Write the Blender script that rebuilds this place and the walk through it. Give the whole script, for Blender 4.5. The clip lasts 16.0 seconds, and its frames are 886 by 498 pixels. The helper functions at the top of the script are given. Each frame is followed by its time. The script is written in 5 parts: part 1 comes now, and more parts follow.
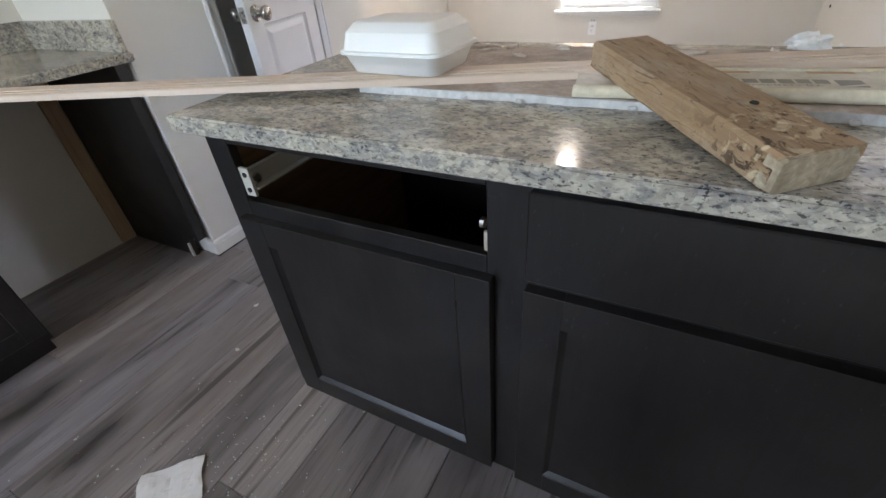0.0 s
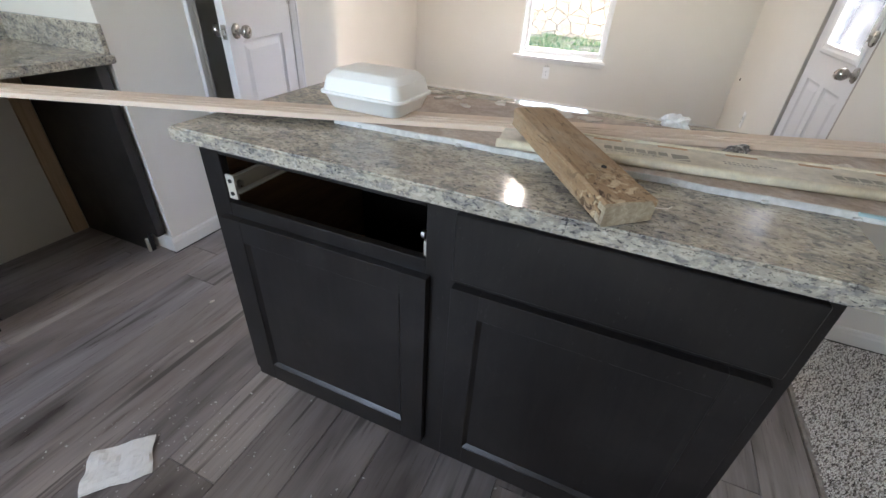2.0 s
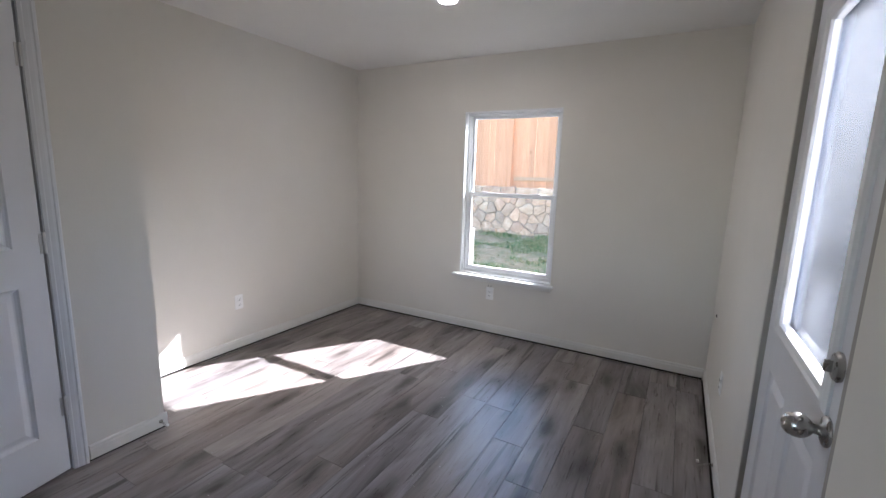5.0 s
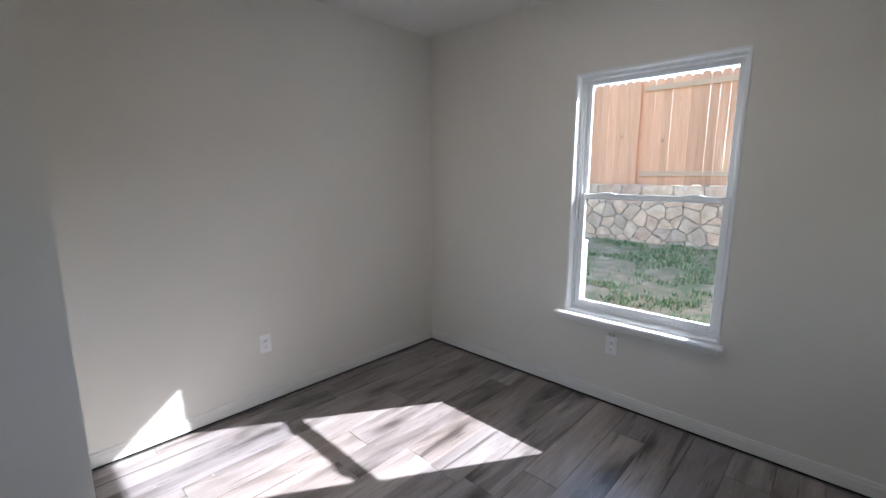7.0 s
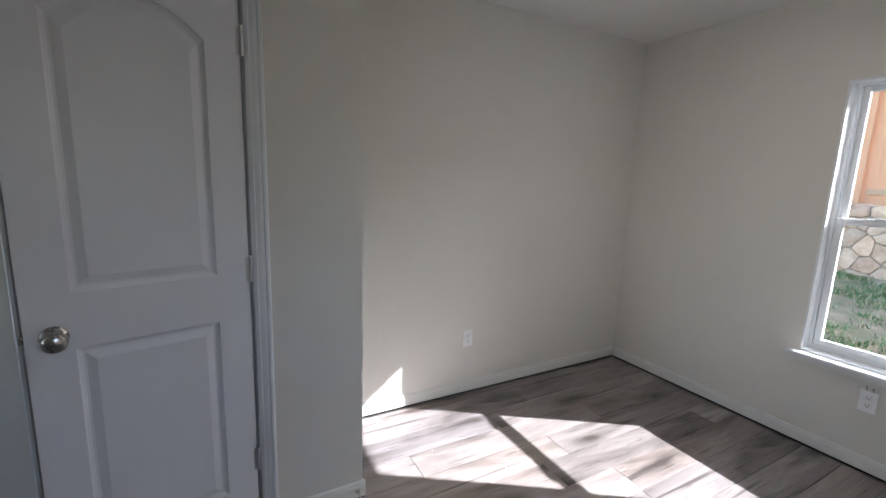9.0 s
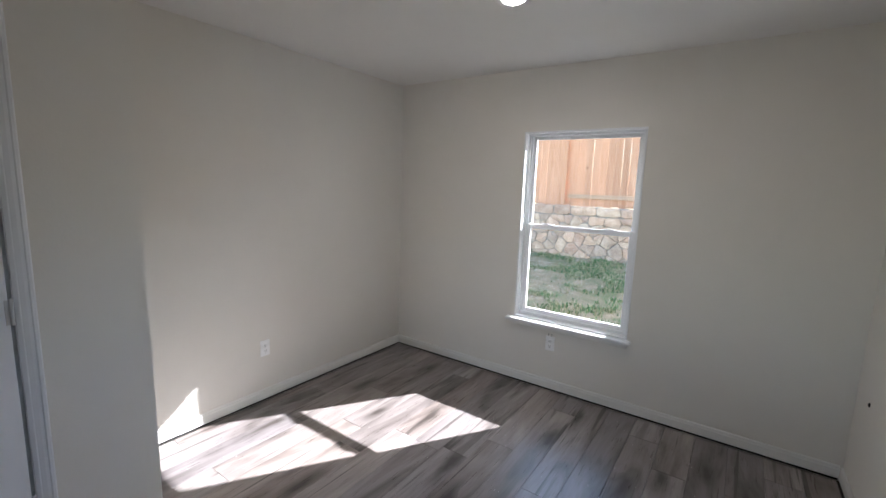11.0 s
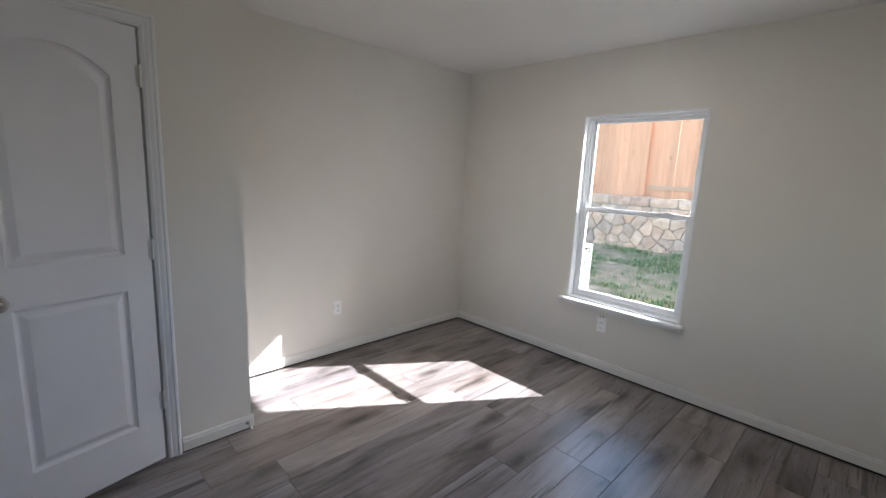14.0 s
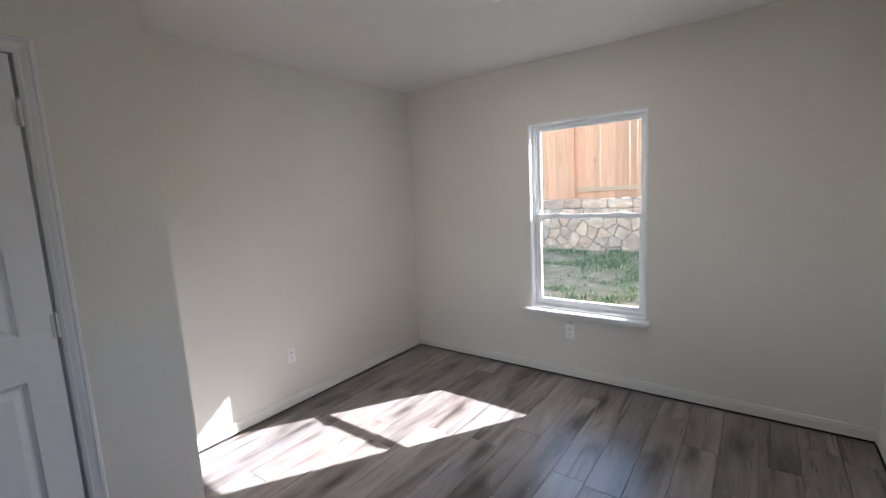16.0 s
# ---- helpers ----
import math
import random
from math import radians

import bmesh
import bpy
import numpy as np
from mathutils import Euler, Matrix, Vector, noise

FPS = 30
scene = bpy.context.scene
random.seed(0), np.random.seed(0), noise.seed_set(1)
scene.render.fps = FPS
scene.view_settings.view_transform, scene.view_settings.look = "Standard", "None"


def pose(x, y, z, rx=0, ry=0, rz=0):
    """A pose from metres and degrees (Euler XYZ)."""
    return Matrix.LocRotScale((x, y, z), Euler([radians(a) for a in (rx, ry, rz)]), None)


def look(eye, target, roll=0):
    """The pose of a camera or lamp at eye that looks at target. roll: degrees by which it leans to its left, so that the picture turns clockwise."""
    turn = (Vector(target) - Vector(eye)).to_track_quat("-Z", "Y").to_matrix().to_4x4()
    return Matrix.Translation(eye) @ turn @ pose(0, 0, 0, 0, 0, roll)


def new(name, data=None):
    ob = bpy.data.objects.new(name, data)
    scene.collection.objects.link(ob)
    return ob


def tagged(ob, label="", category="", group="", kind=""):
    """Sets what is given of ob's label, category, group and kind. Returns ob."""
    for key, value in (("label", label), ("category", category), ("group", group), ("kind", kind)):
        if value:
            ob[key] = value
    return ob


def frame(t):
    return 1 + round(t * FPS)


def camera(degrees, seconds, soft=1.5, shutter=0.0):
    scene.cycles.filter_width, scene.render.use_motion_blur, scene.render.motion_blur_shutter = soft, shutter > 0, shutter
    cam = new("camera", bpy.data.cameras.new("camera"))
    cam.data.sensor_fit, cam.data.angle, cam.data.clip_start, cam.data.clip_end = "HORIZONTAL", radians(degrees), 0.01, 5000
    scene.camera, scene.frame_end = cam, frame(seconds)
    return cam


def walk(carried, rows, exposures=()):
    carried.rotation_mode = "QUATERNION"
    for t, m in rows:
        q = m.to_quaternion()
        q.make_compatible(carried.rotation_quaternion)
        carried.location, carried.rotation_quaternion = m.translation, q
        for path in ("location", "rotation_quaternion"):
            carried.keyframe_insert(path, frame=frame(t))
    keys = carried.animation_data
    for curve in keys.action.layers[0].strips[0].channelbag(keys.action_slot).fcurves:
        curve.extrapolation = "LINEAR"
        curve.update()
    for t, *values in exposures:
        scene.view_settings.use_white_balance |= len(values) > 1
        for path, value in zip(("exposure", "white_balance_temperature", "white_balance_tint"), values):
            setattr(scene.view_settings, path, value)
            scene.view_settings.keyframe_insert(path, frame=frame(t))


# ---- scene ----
cam = camera(92.2, 16.0)
PATH = [
    (0, (0.274, 0.261, 1.132), (-0.534, 1.678, -0.025), -5.0),
    (0.5, (0.353, 0.204, 1.091), (-0.202, 1.643, -0.182), -2.7),
    (1, (0.386, 0.194, 1.091), (-0.067, 1.65, -0.204), -1.8),
    (1.5, (0.372, 0.163, 1.114), (-0.102, 1.627, -0.163), 1.0),
    (2, (0.367, 0.114, 1.221), (-0.268, 1.67, 0.135), 3.2),
    (2.5, (0.49, 0.197, 1.287), (-0.189, 1.823, 0.343), 0.5),
    (3, (0.686, 0.388, 1.351), (0.018, 2.112, 0.586), -0.9),
    (3.5, (0.727, 0.643, 1.39), (0.121, 2.454, 0.796), 4.2),
    (4, (0.836, 0.946, 1.43), (0.235, 2.795, 0.963), 4.4),
    (4.5, (0.969, 1.192, 1.429), (0.236, 3.005, 1.009), 3.8),
    (5, (0.883, 1.479, 1.425), (-0.068, 3.206, 1.088), 1.8),
    (7.5, (0.353, 2.587, 1.401), (-1.043, 3.976, 1.049), 0.4),
    (8, (0.352, 2.537, 1.416), (-1.117, 3.85, 1.069), 0.6),
    (8.5, (0.263, 2.241, 1.432), (-1.381, 3.323, 1.073), 0.2),
    (9, (0.151, 2.11, 1.439), (-1.575, 3.063, 1.1), 2.0),
    (9.5, (0.045, 2.192, 1.499), (-1.382, 3.557, 1.181), 4.4),
    (10, (0.181, 2.117, 1.581), (-0.946, 3.741, 1.274), 1.9),
    (12.5, (0.816, 1.761, 1.507), (-0.35, 3.361, 1.226), 1.8),
    (13, (0.789, 1.796, 1.475), (-0.548, 3.251, 1.165), 3.8),
    (13.5, (0.822, 1.838, 1.506), (-0.566, 3.236, 1.159), 3.3),
    (14, (0.842, 1.826, 1.495), (-0.559, 3.21, 1.149), 2.7),
    (14.5, (0.83, 1.827, 1.523), (-0.535, 3.247, 1.18), -0.1),
    (15, (0.803, 1.844, 1.538), (-0.548, 3.289, 1.239), -1.3),
    (15.5, (0.7, 1.864, 1.514), (-0.558, 3.393, 1.23), -4.6),
    (16, (0.6, 1.859, 1.498), (-0.588, 3.448, 1.239), -3.0),
]
EXPOSURES = [(0.0, 4.32, 6600, 13), (1.0, 4.82, 6600, 13), (2.0, 4.45, 6550, 13), (2.5, 4.30, 6450, 13), (3.0, 4.12, 6250, 12), (3.5, 3.70, 6100, 13), (4.5, 3.37, 5950, 14), (5.0, 3.37, 5950, 14),
             (7.5, 2.84, 5780, 11), (9.0, 2.98, 5950, 11), (10.0, 3.08, 6000, 11), (12.5, 3.14, 6020, 12), (13.0, 3.20, 6030, 12), (16.0, 3.22, 6050, 12)]
walk(cam, [(t, look(eye, target, roll)) for t, eye, target, roll in PATH], EXPOSURES)

# ---- light ----
SUN_WAY = Vector((-0.79, -1.22, -1.0)).normalized()
world = bpy.data.worlds.new("world")
scene.world = world
world.use_nodes = True
wn = world.node_tree.nodes
sky = wn.new("ShaderNodeTexSky")
sky.sky_type = "NISHITA"
sky.sun_disc = False
sky.sun_elevation = math.asin(-SUN_WAY.z)
sky.sun_rotation = math.atan2(-SUN_WAY.x, -SUN_WAY.y)
sky.air_density, sky.dust_density, sky.ozone_density = 1.0, 1.5, 1.0
wn["Background"].inputs["Strength"].default_value = 0.115
world.node_tree.links.new(sky.outputs[0], wn["Background"].inputs["Color"])
sun = new("sun", bpy.data.lights.new("sun", "SUN"))
sun.data.energy, sun.data.angle, sun.data.color = 2.95, radians(0.53), (1.0, 0.985, 0.96)
sun.matrix_world = look((6, 12, 10), Vector((6, 12, 10)) + SUN_WAY)


# ---- materials ----
def mat(name, base, rough=0.6, metal=0.0):
    m = bpy.data.materials.new(name)
    m.use_nodes = True
    b = m.node_tree.nodes["Principled BSDF"]
    b.inputs["Base Color"].default_value = (*base, 1)
    b.inputs["Roughness"].default_value = rough
    b.inputs["Metallic"].default_value = metal
    return m, m.node_tree.nodes, m.node_tree.links, b


def coords(n, l, scale=(1, 1, 1), kind="Object", shift=False):
    tc = n.new("ShaderNodeTexCoord")
    mp = n.new("ShaderNodeMapping")
    mp.inputs["Scale"].default_value = scale
    l.new(tc.outputs[kind], mp.inputs["Vector"])
    if shift:
        info = n.new("ShaderNodeObjectInfo")
        mul = n.new("ShaderNodeVectorMath")
        mul.operation = "SCALE"
        mul.inputs[0].default_value = (37.0, 91.0, 53.0)
        l.new(info.outputs["Random"], mul.inputs["Scale"])
        l.new(mul.outputs[0], mp.inputs["Location"])
    return mp.outputs[0]


def noise_tex(n, l, vec, scale, detail=4.0, rough=0.55, distort=0.0):
    t = n.new("ShaderNodeTexNoise")
    t.inputs["Scale"].default_value = scale
    t.inputs["Detail"].default_value = detail
    t.inputs["Roughness"].default_value = rough
    t.inputs["Distortion"].default_value = distort
    l.new(vec, t.inputs["Vector"])
    return t.outputs["Fac"]


def ramp(n, l, fac, stops):
    r = n.new("ShaderNodeValToRGB")
    e = r.color_ramp.elements
    while len(e) < len(stops):
        e.new(0.5)
    for el, (p, c) in zip(e, stops):
        el.position = p
        el.color = (*c, 1) if len(c) == 3 else c
    l.new(fac, r.inputs[0])
    return r.outputs[0]


def mixc(n, l, fac, a, b, mode="MIX"):
    m = n.new("ShaderNodeMix")
    m.data_type, m.blend_type = "RGBA", mode
    for sock, v in ((m.inputs[0], fac), (m.inputs[6], a), (m.inputs[7], b)):
        if isinstance(v, (int, float)):
            sock.default_value = v
        elif isinstance(v, tuple):
            sock.default_value = (*v, 1)
        else:
            l.new(v, sock)
    return m.outputs[2]


def bump(n, l, b, height, strength=0.2, dist=0.002):
    bp = n.new("ShaderNodeBump")
    bp.inputs["Strength"].default_value = strength
    bp.inputs["Distance"].default_value = dist
    l.new(height, bp.inputs["Height"])
    l.new(bp.outputs[0], b.inputs["Normal"])


def gray(v):
    return (v, v, v)


def painted(name, base, rough, scale=130.0, strength=0.15, vary=0.05):
    """Paint with a fine roller texture and faint marks."""
    m, n, l, b = mat(name, base, rough)
    v = coords(n, l)
    big = noise_tex(n, l, v, 1.7, 5.0)
    lo, hi = tuple(c * (1 - vary) for c in base), tuple(min(1, c * (1 + vary)) for c in base)
    l.new(ramp(n, l, big, [(0.3, lo), (0.7, hi)]), b.inputs["Base Color"])
    l.new(ramp(n, l, noise_tex(n, l, v, 9.0, 4.0), [(0.3, gray(rough - 0.07)), (0.7, gray(rough + 0.07))]), b.inputs["Roughness"])
    bump(n, l, b, noise_tex(n, l, v, scale, 3.0), strength, 0.0012)
    return m


M_WALL = painted("wall_paint", (0.752, 0.722, 0.664), 0.75, 95.0, 0.35, 0.02)
M_CEIL = painted("ceiling_paint", (0.78, 0.77, 0.75), 0.85, 60.0, 0.4, 0.02)
M_TRIM = painted("trim_paint", (0.76, 0.76, 0.765), 0.35, 60.0, 0.05, 0.02)
M_BASE = painted("baseboard_paint", (0.75, 0.735, 0.70), 0.5, 60.0, 0.05, 0.02)
M_DOOR = painted("door_paint", (0.73, 0.73, 0.75), 0.42, 70.0, 0.10, 0.02)
# taupe instead of trim white: the shaded entry reveal put into the colour
M_JAMB = painted("jamb_shaded", (0.38, 0.35, 0.315), 0.6, 60.0, 0.08, 0.06)
M_VINYL = painted("vinyl", (0.82, 0.83, 0.84), 0.35, 40.0, 0.02, 0.01)
M_PLATE = painted("plastic_plate", (0.88, 0.88, 0.87), 0.3, 40.0, 0.02, 0.01)
M_DARK = mat("dark_slot", (0.012, 0.012, 0.012), 0.8)[0]
M_SUB = mat("subfloor", (0.02, 0.018, 0.016), 0.9)[0]
M_WHITEMETAL = painted("cream_metal", (0.55, 0.52, 0.45), 0.4, 50.0, 0.03, 0.06)
M_FOAM = painted("foam", (0.86, 0.86, 0.84), 0.38, 300.0, 0.08, 0.01)


def satin_nickel():
    m, n, l, b = mat("satin_nickel", (0.42, 0.40, 0.38), 0.28, 1.0)
    v = coords(n, l)
    l.new(ramp(n, l, noise_tex(n, l, v, 60.0), [(0.3, gray(0.22)), (0.7, gray(0.36))]), b.inputs["Roughness"])
    return m


M_NICKEL = satin_nickel()
M_HINGE = mat("dull_hinge_nickel", (0.60, 0.59, 0.58), 0.38, 0.7)[0]


def plank_material():
    m, n, l, b = mat("laminate_plank", (0.2, 0.17, 0.15), 0.4)
    v = coords(n, l, (1, 1, 1), "Object", True)

    def along(k):
        st = n.new("ShaderNodeMapping")
        st.inputs["Scale"].default_value = (1.0, k, 1.0)
        l.new(v, st.inputs["Vector"])
        return st.outputs[0]

    def second(factor):
        # a further random number for each plank
        mul, frac = n.new("ShaderNodeMath"), n.new("ShaderNodeMath")
        mul.operation, frac.operation = "MULTIPLY", "FRACT"
        mul.inputs[1].default_value = factor
        l.new(info.outputs["Random"], mul.inputs[0])
        l.new(mul.outputs[0], frac.inputs[0])
        return frac.outputs[0]

    info = n.new("ShaderNodeObjectInfo")
    tone = ramp(n, l, info.outputs["Random"], [(0.0, (0.226, 0.204, 0.199)), (0.35, (0.256, 0.231, 0.224)), (0.7, (0.280, 0.254, 0.246)), (1.0, (0.312, 0.284, 0.274))])
    tone = mixc(n, l, 1.0, tone, ramp(n, l, second(7.31), [(0.0, (1.05, 0.985, 0.945)), (0.5, (1.0, 0.985, 0.985)), (1.0, (0.96, 0.97, 1.03))]), "MULTIPLY")
    # broad cloudy bands, soft grain, fine pores
    cloud = noise_tex(n, l, along(0.20), 5.5, 4.0, 0.55, 1.1)
    c = mixc(n, l, 1.0, tone, ramp(n, l, cloud, [(0.27, (0.38, 0.355, 0.345)), (0.42, (0.80, 0.785, 0.775)), (0.56, gray(1.05)), (0.74, (1.30, 1.285, 1.265))]), "MULTIPLY")
    grain = noise_tex(n, l, along(0.055), 26.0, 4.0, 0.6, 0.7)
    c = mixc(n, l, 1.0, c, ramp(n, l, grain, [(0.30, (0.86, 0.845, 0.84)), (0.5, gray(1.0)), (0.70, (1.09, 1.085, 1.08))]), "MULTIPLY")
    fine = noise_tex(n, l, along(0.05), 110.0, 5.0, 0.65, 0.4)
    c = mixc(n, l, 1.0, c, ramp(n, l, fine, [(0.3, gray(0.88)), (0.7, gray(1.08))]), "MULTIPLY")
    # short dark splits along the grain, in places
    for k, sc, cut, deep in ((0.035, 24.0, 0.615, 0.75), (0.07, 11.0, 0.635, 0.5)):
        dash = noise_tex(n, l, along(k), sc, 2.0, 0.5, 0.5)
        patch = ramp(n, l, noise_tex(n, l, along(0.4), 5.0, 2.0), [(0.42, gray(0.0)), (0.54, gray(1.0))])
        c = mixc(n, l, mixc(n, l, 1.0, ramp(n, l, dash, [(cut, gray(0.0)), (cut + 0.05, gray(deep))]), patch, "MULTIPLY"), c, (0.055, 0.045, 0.041))
    # oval knots with a dark eye and a soft halo, in some places only
    vo = n.new("ShaderNodeTexVoronoi")
    vo.voronoi_dimensions = "2D"
    vo.inputs["Scale"].default_value = 5.2
    warp = n.new("ShaderNodeVectorMath")
    warp.operation = "MULTIPLY_ADD"
    wob = n.new("ShaderNodeTexNoise")
    wob.inputs["Scale"].default_value = 14.0
    l.new(along(0.4), wob.inputs["Vector"])
    l.new(wob.outputs["Color"], warp.inputs[0])
    warp.inputs[1].default_value = (0.07, 0.07, 0.07)
    l.new(along(0.30), warp.inputs[2])
    l.new(warp.outputs[0], vo.inputs["Vector"])
    knot = ramp(n, l, vo.outputs["Distance"], [(0.05, gray(0.97)), (0.11, gray(0.72)), (0.22, gray(0.34)), (0.40, gray(0.0))])
    sel = n.new("ShaderNodeSeparateColor")
    l.new(vo.outputs["Color"], sel.inputs[0])
    some = ramp(n, l, sel.outputs[0], [(0.40, gray(0.0)), (0.48, gray(1.0))])
    c = mixc(n, l, mixc(n, l, 1.0, knot, some, "MULTIPLY"), c, (0.060, 0.049, 0.044))
    l.new(c, b.inputs["Base Color"])
    l.new(ramp(n, l, fine, [(0.3, gray(0.25)), (0.7, gray(0.39))]), b.inputs["Roughness"])
    bump(n, l, b, fine, 0.12, 0.001)
    return m


M_PLANK = plank_material()


def granite_material():
    m, n, l, b = mat("granite", (0.5, 0.48, 0.44), 0.12)
    tc = n.new("ShaderNodeTexCoord")
    flow = n.new("ShaderNodeMapping")
    flow.inputs["Rotation"].default_value = (0.3, 0.2, 0.35)
    flow.inputs["Scale"].default_value = (0.68, 1.0, 1.15)
    l.new(tc.outputs["Object"], flow.inputs["Vector"])
    fl, v = flow.outputs[0], tc.outputs["Object"]
    blotch = noise_tex(n, l, fl, 13.0, 6.0, 0.62, 0.8)
    c = ramp(n, l, blotch, [(0.28, (0.24, 0.22, 0.20)), (0.43, (0.38, 0.345, 0.29)), (0.56, (0.50, 0.45, 0.365)), (0.78, (0.43, 0.395, 0.335))])
    drift = noise_tex(n, l, fl, 46.0, 6.0, 0.72, 0.5)
    c = mixc(n, l, ramp(n, l, drift, [(0.50, gray(0.0)), (0.58, gray(0.75))]), c, (0.20, 0.195, 0.195))
    crystal = n.new("ShaderNodeTexVoronoi")
    crystal.inputs["Scale"].default_value = 150.0
    l.new(fl, crystal.inputs["Vector"])
    tint = n.new("ShaderNodeSeparateColor")
    l.new(crystal.outputs["Color"], tint.inputs[0])
    c = mixc(n, l, 1.0, c, ramp(n, l, tint.outputs[0], [(0.0, gray(0.80)), (0.5, gray(1.0)), (1.0, gray(1.20))]), "MULTIPLY")
    spk = noise_tex(n, l, fl, 165.0, 4.0, 0.65, 0.3)
    where = ramp(n, l, blotch, [(0.40, gray(1.0)), (0.66, gray(0.35))])
    c = mixc(n, l, mixc(n, l, 1.0, ramp(n, l, spk, [(0.565, gray(0.0)), (0.61, gray(0.95))]), where, "MULTIPLY"), c, (0.04, 0.042, 0.05))
    lt = noise_tex(n, l, v, 80.0, 3.0, 0.5)
    c = mixc(n, l, ramp(n, l, lt, [(0.62, gray(0.0)), (0.72, gray(0.5))]), c, (0.68, 0.64, 0.57))
    l.new(c, b.inputs["Base Color"])
    l.new(ramp(n, l, noise_tex(n, l, v, 6.0), [(0.35, gray(0.07)), (0.7, gray(0.2))]), b.inputs["Roughness"])
    return m


M_GRANITE = granite_material()


def stained_material():
    m, n, l, b = mat("espresso_stain", (0.022, 0.021, 0.024), 0.42)
    b.inputs["Specular IOR Level"].default_value = 0.45
    v = coords(n, l, (1, 1, 0.12))
    g = noise_tex(n, l, v, 60.0, 5.0, 0.6, 0.5)
    c = ramp(n, l, g, [(0.3, (0.0080, 0.0069, 0.0067)), (0.7, (0.0155, 0.0134, 0.0130))])
    v2 = coords(n, l)
    scuff = noise_tex(n, l, v2, 14.0, 6.0, 0.75)
    c = mixc(n, l, ramp(n, l, scuff, [(0.60, gray(0.0)), (0.80, gray(0.45))]), c, (0.07, 0.066, 0.066))
    haze = noise_tex(n, l, v2, 3.2, 5.0, 0.6, 0.7)
    c = mixc(n, l, ramp(n, l, haze, [(0.44, gray(0.0)), (0.72, gray(0.40))]), c, (0.048, 0.042, 0.039))
    rub = noise_tex(n, l, coords(n, l, (1, 1, 0.35)), 160.0, 3.0, 0.7)
    c = mixc(n, l, ramp(n, l, rub, [(0.66, gray(0.0)), (0.74, gray(0.35))]), c, (0.12, 0.11, 0.115))
    l.new(c, b.inputs["Base Color"])
    l.new(ramp(n, l, noise_tex(n, l, v2, 7.0), [(0.3, gray(0.28)), (0.7, gray(0.44))]), b.inputs["Roughness"])
    bump(n, l, b, g, 0.08, 0.001)
    return m


M_STAIN = stained_material()


def wood_material(name, dark, light, along=(1, 0.06, 1), scale=60.0, rough=0.65, stain=None, knots=False):
    m, n, l, b = mat(name, light, rough)
    v = coords(n, l, along, "Object", True)
    g = noise_tex(n, l, v, scale, 5.0, 0.6, 0.8)
    c = ramp(n, l, g, [(0.28, dark), (0.72, light)])
    v2 = coords(n, l, (1, 1, 1), "Object", True)
    info = n.new("ShaderNodeObjectInfo")
    c = mixc(n, l, 1.0, c, ramp(n, l, info.outputs["Random"], [(0.0, gray(0.80)), (1.0, gray(1.16))]), "MULTIPLY")
    if stain:
        c = mixc(n, l, ramp(n, l, noise_tex(n, l, v2, 9.0, 6.0, 0.7), [(0.48, gray(0.0)), (0.72, gray(0.8))]), c, stain)
    if knots:
        vo = n.new("ShaderNodeTexVoronoi")
        vo.inputs["Scale"].default_value = 2.8
        l.new(v2, vo.inputs["Vector"])
        c = mixc(n, l, ramp(n, l, vo.outputs["Distance"], [(0.05, gray(0.8)), (0.1, gray(0.0))]), c, tuple(x * 0.4 for x in dark))
    l.new(c, b.inputs["Base Color"])
    bump(n, l, b, g, 0.25, 0.0015)
    return m


